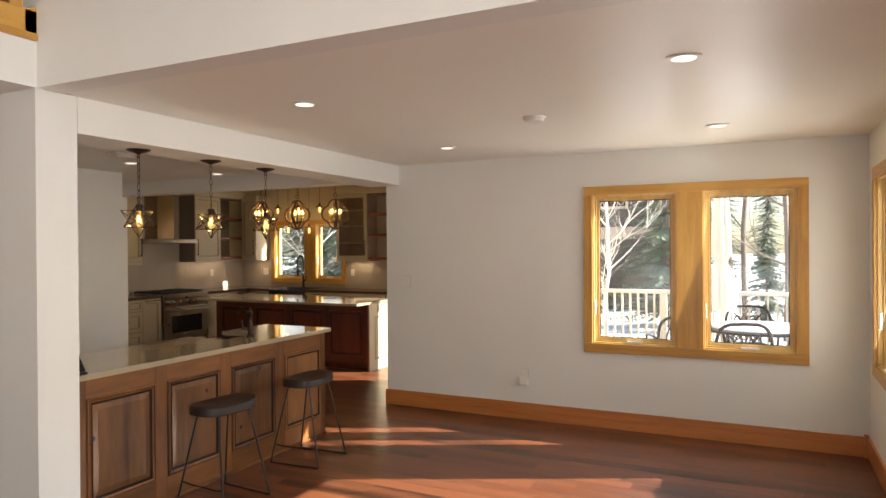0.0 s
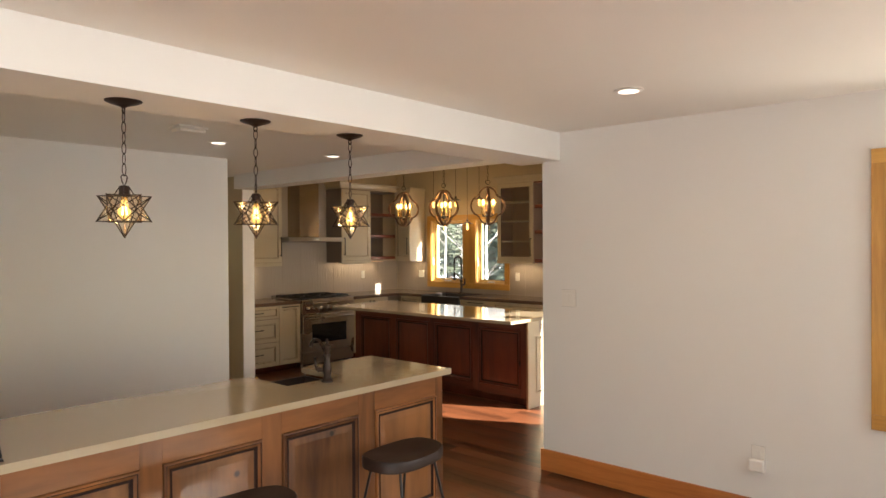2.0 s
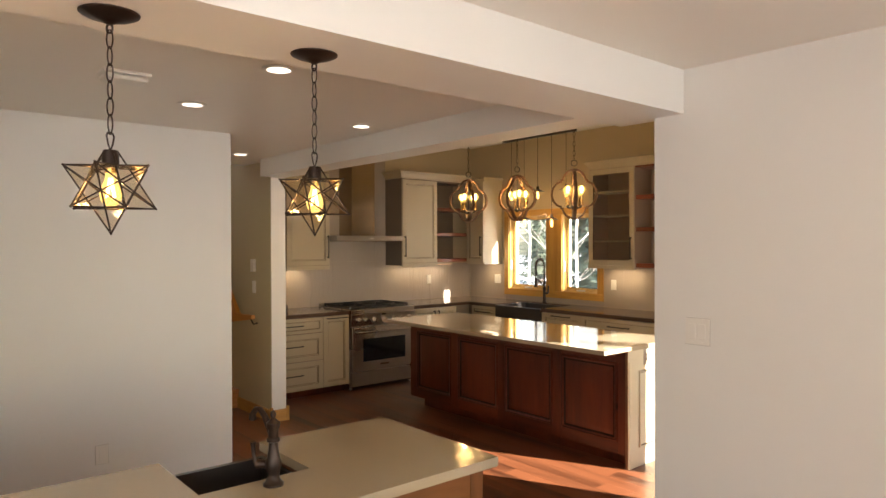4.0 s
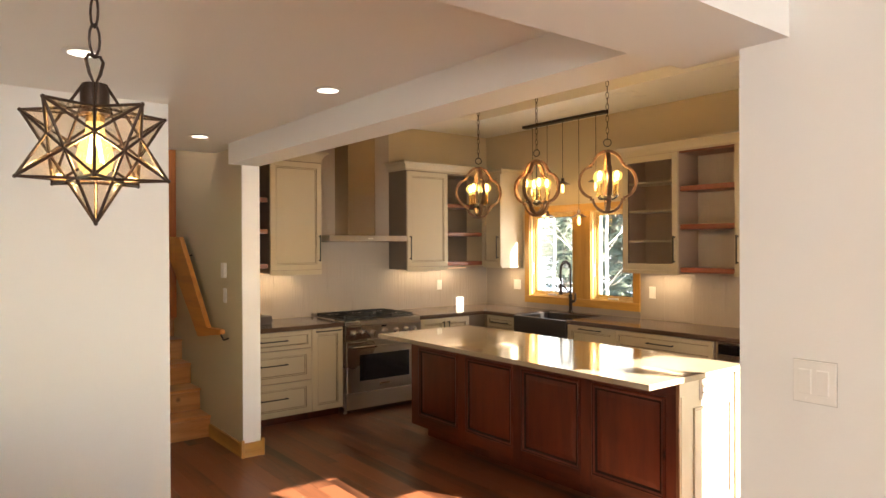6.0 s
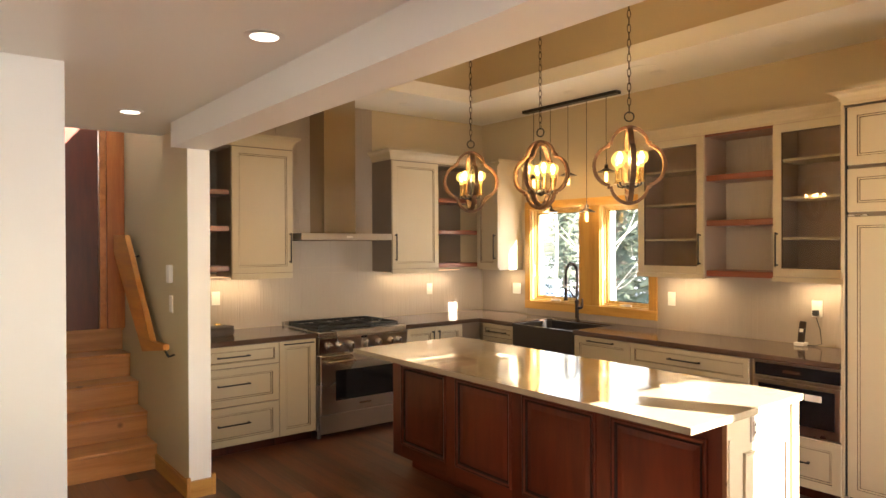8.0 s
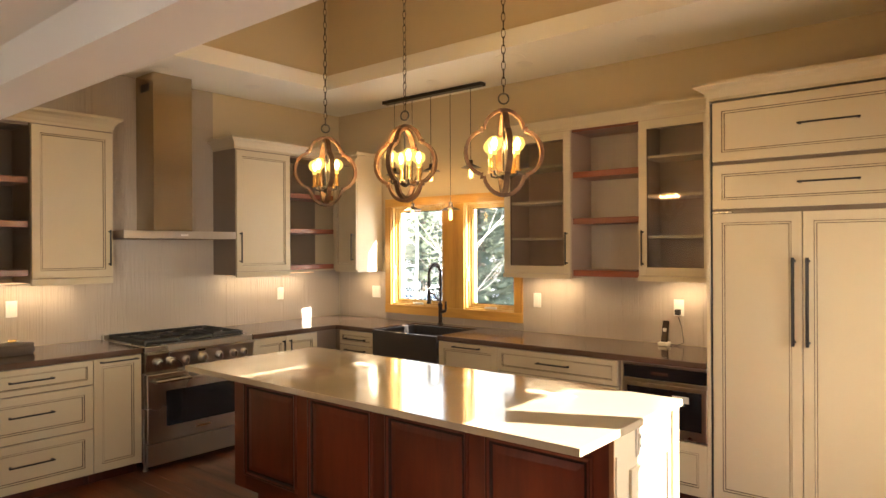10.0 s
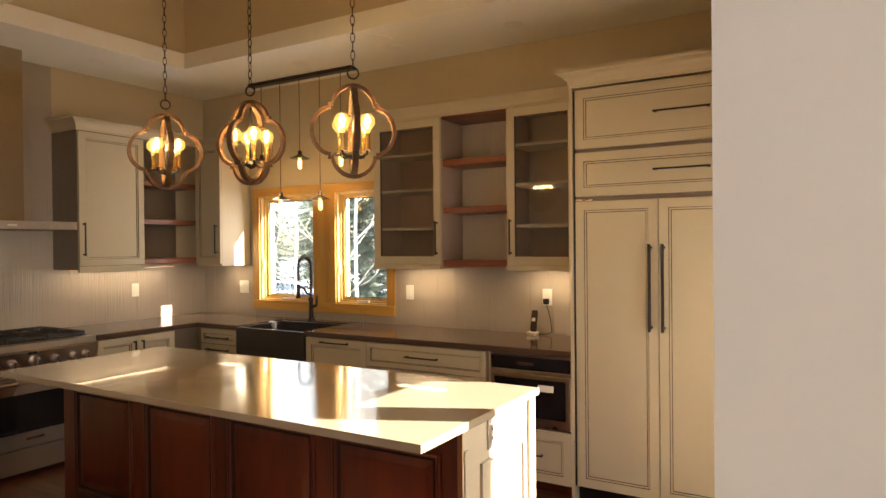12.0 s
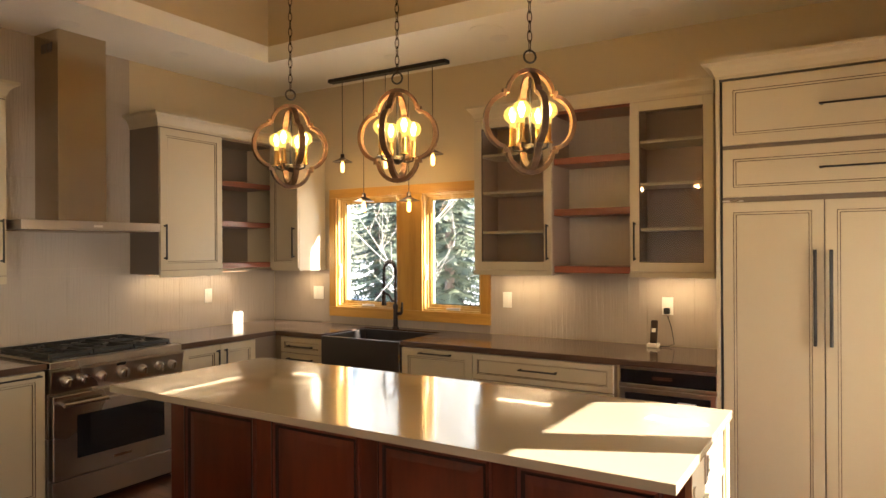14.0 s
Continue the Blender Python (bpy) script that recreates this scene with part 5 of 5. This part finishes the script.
l0 = lantern(1.775)
PEND = [(-6.276, 8.12, 2.058, 63), (-5.641, 8.12, 2.05, 13), (-5.014, 8.12, 2.046, 44)]
l0.matrix_world = pose(*PEND[0][:3], 0, 0, PEND[0][3])
for p in PEND[1:]:
    copy_thing(l0, pose(*p[:3], 0, 0, p[3]))
for x, y, z, a in PEND:
    for k in range(4):
        t = math.radians(a) + math.pi / 4 + k * math.pi / 2
        point_lamp("lantern_glow", (x + 0.075 * math.cos(t), y + 0.075 * math.sin(t), z + 0.034), 0.82, WARM, 0.02)

# bar of small pendants over the sink
rk = thing("linear_pendant", (-7.16, 10.08, 2.97), "black ceiling bar with five small filament pendants", "pendant light")
part("ceiling_bar", box(-0.58, 0.585, -0.035, 0.035, -0.001, 0.0285, 0.003), M_BLACK, rk)
for x, dz in ((-0.45, -0.63), (-0.225, -0.97), (0.0, -0.63), (0.225, -0.985), (0.45, -0.635)):
    part("cord", bar([(x, 0, 0), (x, 0, dz)], 0.003, 6), M_BLACK, rk)
    sh = part("shade", lathe([(0.085, dz - 0.045), (0.082, dz - 0.043), (0.03, dz - 0.018), (0.018, dz - 0.01), (0.016, dz + 0.02), (0.006, dz + 0.025)], 24, at=(x, 0, 0)), M_BRONZE, rk, "dark flared metal shade", smooth=True)
    part("filament_bulb", lathe([(0.004, dz - 0.135), (0.014, dz - 0.128), (0.017, dz - 0.10), (0.016, dz - 0.07), (0.010, dz - 0.046)], 14, at=(x, 0, 0)), M_BULB, rk, "small glowing filament bulb", smooth=True)
point_lamp("rack_glow", (-7.4, 10.02, 2.0), 0.3, WARM, 0.04)
point_lamp("rack_glow", (-6.9, 10.02, 2.0), 0.3, WARM, 0.04)

# light strips under the wall cabinets
UCL = (1.0, 0.74, 0.44)
area_lamp("strip_glow", (-8.50, 7.25, 1.366), (-8.53, 7.25, 0.9), 0.68, 0.05, 0.26, UCL)
area_lamp("strip_glow", (-8.50, 9.3, 1.366), (-8.53, 9.3, 0.9), 0.9, 0.05, 0.28, UCL)
area_lamp("strip_glow", (-8.1, 10.13, 1.362), (-8.1, 10.16, 0.9), 0.25, 0.1, 0.16, UCL)
area_lamp("strip_glow", (-5.98, 10.13, 1.362), (-5.98, 10.16, 0.9), 0.42, 0.1, 0.26, UCL)
area_lamp("strip_glow", (-4.92, 10.13, 1.362), (-4.92, 10.16, 0.9), 0.38, 0.1, 0.26, UCL)


# ---- switches and sockets ----
def plate(loc, rz, w, gangs, label, name="light_switch", cat="switch", mat=None):
    mat = mat or M_PLASTIC
    s = thing(name, loc, label, cat, rz=rz)
    # edge shadow of the plate, put in as a slightly larger grey backing
    part("edge_shade", box(-w / 2 - 0.0014, w / 2 + 0.0014, -0.002, -0.0004, -0.0594, 0.0594), M_PLATESHADE, s, "thin grey rim standing for the plate's edge shadow")
    part("plate", box(-w / 2, w / 2, -0.006, -0.0005, -0.058, 0.058, 0.002), mat, s)
    for k in range(gangs):
        c = (k - (gangs - 1) / 2) * 0.046
        part("rocker", box(c - 0.016, c + 0.016, -0.010, -0.006, -0.034, 0.034, 0.002), mat, s)
        for dz in (-0.048, 0.048):
            part("screw", lathe([(0.003, 0), (0.003, 0.001), (0, 0.0015)], 8, at=(0, 0, 0)), mat, s).matrix_basis = pose(c, -0.006, dz, 90)
    return s


plate((-3.107, 6.597, 1.262), 0, 0.112, 2, "white double rocker switch on the dining wall")
o = plate((-1.864, 6.597, 0.42), 0, 0.072, 1, "white socket with a plug-in device on the dining wall", "wall_socket", "socket")
part("plug_in", box(-0.045, 0.045, -0.05, -0.011, -0.085, -0.01, 0.012), M_PLASTIC, o, "white rounded plug-in device")
plate((-7.63, 6.58, 1.245), 0, 0.072, 1, "white switch on the sage wall")
th = thing("thermostat", (-7.625, 6.58, 1.45), "small white thermostat on the sage wall", "thermostat")
part("case", box(-0.035, 0.035, -0.028, -0.0005, -0.06, 0.06, 0.004), M_PLASTIC, th)
plate((-8.608, 7.22, 1.19), 90, 0.072, 1, "white switch on the tiled splashback")
plate((-8.608, 9.51, 1.175), 90, 0.072, 1, "white socket on the tiled splashback", "wall_socket", "socket")
plate((-8.05, 10.268, 1.175), 0, 0.118, 2, "white double switch on the tiled splashback")
plate((-6.17, 10.268, 1.175), 0, 0.072, 1, "white switch on the tiled splashback")
ph_o = plate((-5.0, 10.268, 1.175), 0, 0.072, 1, "white socket with a black plug over the phone", "wall_socket", "socket")
part("plug", box(-0.018, 0.018, -0.045, -0.011, -0.05, -0.01, 0.004), M_BLACK, ph_o, "black plug")
plate((-6.09, 4.89, 0.355), 90, 0.072, 1, "white socket low on the plain bar wall", "wall_socket", "socket")
o = plate((-4.389, 8.19, 0.815), 90, 0.10, 2, "tan socket plate on the sunlit island end", "wall_socket", "socket", M_ALMOND)
for k in (-1, 1):
    for dz in (-0.018, 0.018):
        part("slot", box(k * 0.023 - 0.006, k * 0.023 + 0.006, -0.0108, -0.0102, dz - 0.006, dz + 0.006), M_IRON, o, "dark socket slots")

ph = thing("cordless_phone", (-5.07, 10.17, 0.913), "cordless phone standing in its charging cradle on the worktop", "phone")
part("cradle", box(-0.035, 0.035, -0.04, 0.04, 0, 0.025, 0.006), M_PLASTIC, ph, "white charging cradle")
bm = box(-0.022, 0.022, -0.012, 0.012, 0.0, 0.155, 0.007)
bmesh.ops.transform(bm, matrix=pose(0, 0.0, 0.02, -14), verts=bm.verts)
hs = part("handset", bm, M_BRONZE, ph, "dark handset")
bm = box(-0.013, 0.013, -0.014, -0.0125, 0.075, 0.10, 0.0005)
bmesh.ops.transform(bm, matrix=pose(0, 0.0, 0.02, -14), verts=bm.verts)
part("keypad", bm, M_PLASTIC, hs, "pale display")
part("cord", bar([(0.03, 0.02, 0.006), (0.08, 0.03, 0.004), (0.12, 0.05, 0.02), (0.10, 0.07, 0.12), (0.075, 0.07, 0.20)], 0.003, 6), M_BLACK, ph)
bg = thing("pouch", (-8.27, 7.12, 0.913), "dark grey oval pouch with a small brass clasp on the worktop", "pouch")
bm = lathe([(0.9, 0.0), (1.0, 0.02), (0.98, 0.045), (0.93, 0.055), (0.97, 0.06), (0.94, 0.072), (0.5, 0.082), (0, 0.084)], 28)
for v in bm.verts:
    v.co.x *= 0.075
    v.co.y *= 0.135
part("body", bm, M_SUEDE, bg, smooth=True)
part("clasp", box(-0.01, 0.01, -0.025, 0.025, 0.083, 0.10, 0.005), M_BRASS, bg)

# ---- outside ----
structure("ground", box(-90, 90, -60, 160, -0.7, -0.5), M_SNOW, "snow-covered ground")
deck = thing("deck", (0, 0, 0), "pale boarded deck with snow on it", "deck")
bm = bmesh.new()
for i in range(26):
    y = 6.74 + i * 0.145
    part("deck_board", box(-3.12, 4.6, y, y + 0.139, -0.12, -0.08, 0.003), M_DECK, deck)
part("deck_frame", boxes([(-3.1, 4.6, 10.40, 10.45, -0.6, -0.12), (-3.12, -3.07, 6.74, 10.4, -0.6, -0.12), (4.55, 4.6, 6.74, 10.4, -0.6, -0.12), (-3.07, 4.55, 6.74, 6.79, -0.6, -0.12)]), M_DECK, deck)
rl = thing("deck_railing", (-3.1, 10.45, -0.10), "pale painted railing at the deck's edge", "railing")
part("top_rail", box(0, 7.7, -0.06, 0.06, 1.03, 1.08, 0.005), M_RAIL, rl)
part("bottom_rail", box(0, 7.7, -0.02, 0.02, 0.08, 0.14, 0.005), M_RAIL, rl)
for i in range(70):
    part("baluster", box(0.05 + i * 0.11, 0.076 + i * 0.11, -0.013, 0.013, 0.14, 1.03), M_RAIL, rl)
for i in range(5):
    part("post", box(i * 1.9, i * 1.9 + 0.09, -0.045, 0.045, 0.0, 1.03), M_RAIL, rl)


def deck_chair():
    """A cast black garden chair with a scrolled back."""
    c = thing("patio_chair", (0, 0, 0), "black cast-metal patio chair with a scrolled round back", "chair", "chairs round the patio table")
    part("seat", lathe([(0.20, 0.40), (0.22, 0.41), (0.22, 0.43), (0.0, 0.425)], 20), M_BLACK, c, smooth=True)
    for sx in (-1, 1):
        part("front_leg", bar([(sx * 0.2, -0.18, 0.41), (sx * 0.23, -0.22, 0.0)], 0.013, 8), M_BLACK, c)
        part("back_leg", bar([(sx * 0.18, 0.2, 0.41), (sx * 0.21, 0.26, 0.0)], 0.013, 8), M_BLACK, c)
        part("armrest", bar([(sx * 0.25, 0.22, 0.64), (sx * 0.28, 0.0, 0.66), (sx * 0.27, -0.2, 0.64), (sx * 0.24, -0.22, 0.42)], 0.013, 8), M_BLACK, c)
    bm = bmesh.new()
    arc = [(-0.25, 0.2, 0.43)] + [(-0.27 * abs(math.cos(a)) ** 0.5 * (1 if math.cos(a) > 0 else -1), 0.24, 0.62 + 0.27 * math.sin(a) ** 0.7 if 0 < k < 12 else 0.62) for k, a in [(k, math.pi * k / 12) for k in range(13)]] + [(0.25, 0.2, 0.43)]
    tube(bm, arc, 0.018, 8)
    for s in (-1, 1):
        for ox in (0.05, 0.13):
            tube(bm, [(s * ox + s * 0.045 * math.cos(a) * (1 if ox < 0.1 else -1), 0.235, 0.63 + 0.16 * math.sin(a) - 0.02) for a in [math.pi * (0.1 + 1.8 * k / 14) for k in range(15)]], 0.009, 6)
        tube(bm, [(s * 0.02, 0.22, 0.44), (s * 0.06, 0.235, 0.6), (s * 0.10, 0.24, 0.72), (s * 0.17, 0.24, 0.80)], 0.009, 6)
    part("backrest", bm, M_BLACK, c)
    return c


c0 = deck_chair()
c0.matrix_world = pose(-0.15, 8.30, -0.08, 0, 0, 200)
for x, y, a in ((-0.80, 8.75, 205), (-0.03, 10.0, 12), (0.95, 9.1, 100)):
    copy_thing(c0, pose(x, y, -0.08, 0, 0, a))
tbl = thing("patio_table", (0.05, 9.20, -0.08), "round dark metal patio table with snow on it", "table")
part("tabletop", lathe([(0.60, 0.70), (0.62, 0.71), (0.62, 0.73), (0.0, 0.735)], 36), M_BLACK, tbl)
part("snow_cap", lathe([(0.52, 0.736), (0.50, 0.76), (0.3, 0.775), (0, 0.78)], 24), M_SNOW, tbl, "thin cap of snow")
for k in range(4):
    a = math.pi / 4 + k * math.pi / 2
    part("leg", bar([(0.5 * math.cos(a), 0.5 * math.sin(a), 0.70), (0.42 * math.cos(a), 0.42 * math.sin(a), 0.35), (0.52 * math.cos(a), 0.52 * math.sin(a), 0.0)], 0.016, 8), M_BLACK, tbl)
um = thing("closed_umbrella", (-0.33, 9.1, -0.08), "closed off-white cantilever umbrella", "umbrella")
part("pole", bar([(0, 0, 0.0), (0, 0, 2.75)], 0.022, 10), M_RAIL, um)
part("base", lathe([(0.25, 0), (0.25, 0.05), (0.05, 0.08), (0.03, 0.2)], 24), M_BLACK, um)
bm = bmesh.new()
rings = []
for z, r in ((0.92, 0.10), (1.02, 0.15), (1.2, 0.14), (1.4, 0.095), (1.46, 0.06), (1.5, 0.06), (1.58, 0.095), (1.9, 0.085), (2.3, 0.06), (2.75, 0.02)):
    rings.append([bm.verts.new(((r * (1 + 0.28 * math.cos(7 * a + z * 2))) * math.cos(a), (r * (1 + 0.28 * math.cos(7 * a + z * 2))) * math.sin(a), z)) for a in [2 * math.pi * k / 42 for k in range(42)]])
for A, B in zip(rings, rings[1:]):
    for j in range(42):
        bm.faces.new((A[j], A[(j + 1) % 42], B[(j + 1) % 42], B[j]))
bm.faces.new(rings[0])
bm.faces.new(rings[-1])
part("folded_canopy", bm, M_CANVAS, um, smooth=True)


def bare_tree(name, loc, h, seed, mat, label, lean=0.0, slim=1.0, boughs=15):
    rnd = random.Random(seed)
    t = thing(name, loc, label, "tree", "bare trees")
    bm = bmesh.new()
    trunk = [Vector((lean * (k / 8) * h * 0.15 + rnd.uniform(-0.05, 0.05), rnd.uniform(-0.05, 0.05), h * k / 8)) for k in range(9)]
    tube(bm, trunk, [slim * (h * 0.013 * (1 - 0.11 * k) + 0.008) for k in range(9)], 7)
    tr = part("trunk", bm, mat, t)
    bm = bmesh.new()

    def grow(p, d, ln, r, depth):
        pts = [p]
        for k in range(4):
            d = (d + Vector((rnd.uniform(-0.3, 0.3), rnd.uniform(-0.3, 0.3), rnd.uniform(-0.05, 0.25)))).normalized()
            pts.append(pts[-1] + d * ln / 4)
        tube(bm, pts, [r * (1 - 0.18 * k) for k in range(5)], 4, caps=False)
        if depth:
            for k in range(rnd.choice((2, 3, 3))):
                nd = (d + Vector((rnd.uniform(-1, 1), rnd.uniform(-1, 1), rnd.uniform(-0.2, 0.6)))).normalized()
                grow(pts[rnd.choice((1, 2, 3, 4))], nd, ln * 0.62, r * 0.55, depth - 1)
    for k in range(boughs):
        z = 0.18 + 0.78 * k / boughs
        p = trunk[min(8, int(z * 8))].lerp(trunk[min(8, int(z * 8) + 1)], z * 8 % 1)
        a = rnd.uniform(0, 6.28)
        grow(p, Vector((math.cos(a), math.sin(a), 0.55)).normalized(), h * 0.26 * (1.2 - z * 0.6), slim * h * 0.0045, 3)
    part("branches", bm, mat, t)
    return t


def conifer(loc, h, seed, label="dark green spruce with drooping boughs and snow round it"):
    rnd = random.Random(seed)
    t = thing("spruce_tree", loc, label, "tree", "spruces")
    part("trunk", bar([(0, 0, 0), (0, 0, h * 0.5), (0, 0, h * 0.97)], [h * 0.018, h * 0.011, 0.01], 8), M_BARK, t)
    vs, fs = [], []
    layers = int(h * 5)
    for i in range(layers):
        z = h * (0.07 + 0.91 * i / layers)
        rr = (1 - i / layers) ** 0.85 * h * 0.23 + 0.06
        for b in range(rnd.randint(9, 12)):
            a = rnd.uniform(0, 6.283)
            ln = rr * rnd.uniform(0.65, 1.15)
            ca, sa = math.cos(a), math.sin(a)
            zz = z + rnd.uniform(-0.08, 0.08)
            m = 13
            for k in range(m):
                u = (k + 0.6) / m * ln
                for side in (-1, 1):
                    w = (0.06 + 0.15 * ln * (1 - k / m)) * rnd.uniform(0.6, 1.1)
                    droop = -0.30 * u + 0.08 * u * u
                    px, py, pz = ca * u, sa * u, zz + droop
                    qx = px + ca * w * 0.5 - sa * side * w
                    qy = py + sa * w * 0.5 + ca * side * w
                    b0 = len(vs)
                    th = 0.02
                    vs += [(px, py, pz + th), (px + ca * 0.05, py + sa * 0.05, pz - th), (qx, qy, pz - 0.12 * w - rnd.uniform(0, 0.08))]
                    fs.append((b0, b0 + 1, b0 + 2))
    me = bpy.data.meshes.new("boughs")
    me.from_pydata(vs, [], fs)
    me.materials.append(M_NEEDLE)
    ob = new("boughs", me)
    ob.parent = t
    return t


bare_tree("bare_tree", (-2.35, 12.4, -0.5), 4.5, 4, M_BIRCH, "pale leafless tree beyond the deck railing", slim=0.65, boughs=24)
for x, y, h, seed in ((0.55, 17.0, 9.0, 7), (-0.35, 20.0, 10.0, 9), (1.3, 22.0, 11.0, 12), (-0.9, 24.0, 10.0, 13)):
    bare_tree("bare_tree", (x, y, -0.5), h, seed, M_BARK, "tall leafless tree standing in open snow", slim=0.6, boughs=11)
for x, y, h, seed in ((-10.0, 13.0, 6.0, 21), (-8.87, 13.0, 6.0, 27)):
    bare_tree("bare_tree", (x, y, -0.5), h, seed, M_BIRCH, "pale slender leafless tree facing the kitchen window", slim=0.36, boughs=9)
s1 = conifer((-9.9, 15.6, -0.5), 6.0, 6)
s2 = conifer((-2.7, 23.5, -0.5), 10.0, 1)
s3 = conifer((-12.4, 17.8, -0.5), 9.0, 8)
conifer((-2.15, 18.6, -0.5), 8.0, 14)
conifer((0.15, 18.5, -0.5), 2.6, 3, "small young spruce standing in snow")
rnd = random.Random(5)
for k in range(17):
    src = (s1, s2, s3)[k % 3]
    x = -30 + k * 2.7 + rnd.uniform(-0.6, 0.6)
    y = 27 + rnd.uniform(0, 7)
    if -3.2 < x + 0.05 * y < 4.5:
        y += 16
    copy_thing(src, pose(x, y, -0.5, 0, 0, rnd.uniform(0, 360)))
for k in (0, 1, 4, 6, 8):
    copy_thing((s1, s3)[k % 2], pose(-20 + k * 1.35, 19.5 + rnd.uniform(-1, 1.5), -0.5, 0, 0, rnd.uniform(0, 360)))
hs = thing("neighbour_house", (-7.6, 23.0, -0.5), "brown neighbouring house with a tan band and snowy roof", "house")
part("wall", box(-5, 5, 0, 6, 0, 5.2), M_HOUSE, hs, "brown siding wall")
part("band", box(-5.05, 5.05, -0.06, 0, 2.3, 2.7), M_STUCCO, hs, "tan wall band")
part("roof", prism([(-5.8, 5.0), (0, 8.0), (5.8, 5.0), (5.8, 5.3), (0, 8.35), (-5.8, 5.3)], "y", -0.8, 6.8), M_SNOW, hs, "snow-covered roof")
for x in (-3.2, -0.5, 2.4):
    w = part("window", box(x, x + 1.3, -0.05, 0.0, 3.3, 4.4), M_STUCCO, hs)
    part("pane", box(x + 0.08, x + 1.22, -0.06, -0.051, 3.38, 4.32), M_BLACKGLASS, w)

# ---- tiles of the splashback and planks of the floor ----
def tile_run(parent, axis, fixed, u0, u1, z0, z1, tw=0.302, th=0.61, zorigin=0.825, uorigin=0.0):
    g = 0.0006
    u = u0
    start = math.floor((u0 - uorigin) / tw)
    i = start
    while uorigin + i * tw < u1:
        a, b = max(u0, uorigin + i * tw), min(u1, uorigin + (i + 1) * tw)
        i += 1
        if b - a < 0.02:
            continue
        j = math.floor((z0 - zorigin) / th)
        while zorigin + j * th < z1:
            c, d = max(z0, zorigin + j * th), min(z1, zorigin + (j + 1) * th)
            j += 1
            if d - c < 0.02:
                continue
            dz = random.uniform(0, 0.0006)
            if axis == "x":
                bm = box(a + g, b - g, fixed - 0.009 - dz, fixed - 0.001, c + g, d - g)
            else:
                bm = box(fixed + 0.001, fixed + 0.009 + dz, a + g, b - g, c + g, d - g)
            finish("tile", bm, M_TILE, parent)


tile_run(wall_kw, "y", W_FACE, 6.73, 10.268, 0.913, 1.38, uorigin=7.72)
tile_run(wall_kw, "y", W_FACE, 7.775, 8.80, 1.38, 2.998, uorigin=7.72)
tile_run(wall_kw, "y", W_FACE, 6.73, 7.774, 2.60, 2.998, uorigin=7.72)
tile_run(wall_kn, "x", N_FACE, -8.608, -7.914, 0.913, 1.38)
tile_run(wall_kn, "x", N_FACE, -6.31, -4.595, 0.913, 1.38)
tile_run(wall_kn, "x", N_FACE, -7.912, -6.312, 0.913, 0.973)

floor = tagged(new("floor"), "red-brown acacia plank floor with strong grain", kind="structure")
rnd = random.Random(11)
PW = 0.127
cache = {}
far = bmesh.new()
count = 0
rows = []
y = 1.9
while y < 10.28:
    x0, x1 = (-8.62, 0.82) if y < 6.6 else (-8.62, -3.2)
    if y < 2.95:
        x0, x1 = -6.9, 3.5
    x = x0 - rnd.uniform(0, 1.0)
    while x < x1:
        ln = rnd.choice((0.6, 0.9, 1.2, 1.5))
        a, b = max(x, x0), min(x + ln, x1)
        if b - a > 0.04:
            rows.append((a, b, y))
        x += ln
    y += PW
rows.sort(key=lambda r: abs((r[0] + r[1]) / 2 + 3.2) * 0.6 + abs(r[2] - 5.6) + (4 if r[2] < 3.2 else 0))
for k, (a, b, y) in enumerate(rows):
    if k < 300:
        ln = round(b - a, 2)
        if ln not in cache:
            bm = box(0, ln - 0.0012, 0, PW - 0.0012, 0.0093, F, 0)
            me = bpy.data.meshes.new("plank")
            bm.to_mesh(me)
            bm.free()
            me.materials.append(M_FLOOR)
            cache[ln] = me
        ob = new("plank", cache[ln])
        ob.location = (a, y, 0)
        ob.parent = floor
    else:
        add_box(far, a, b - 0.0012, y, y + PW - 0.0012, 0.0093, F)
finish("plank_field", far, M_FLOOR, floor, kind="stuff")
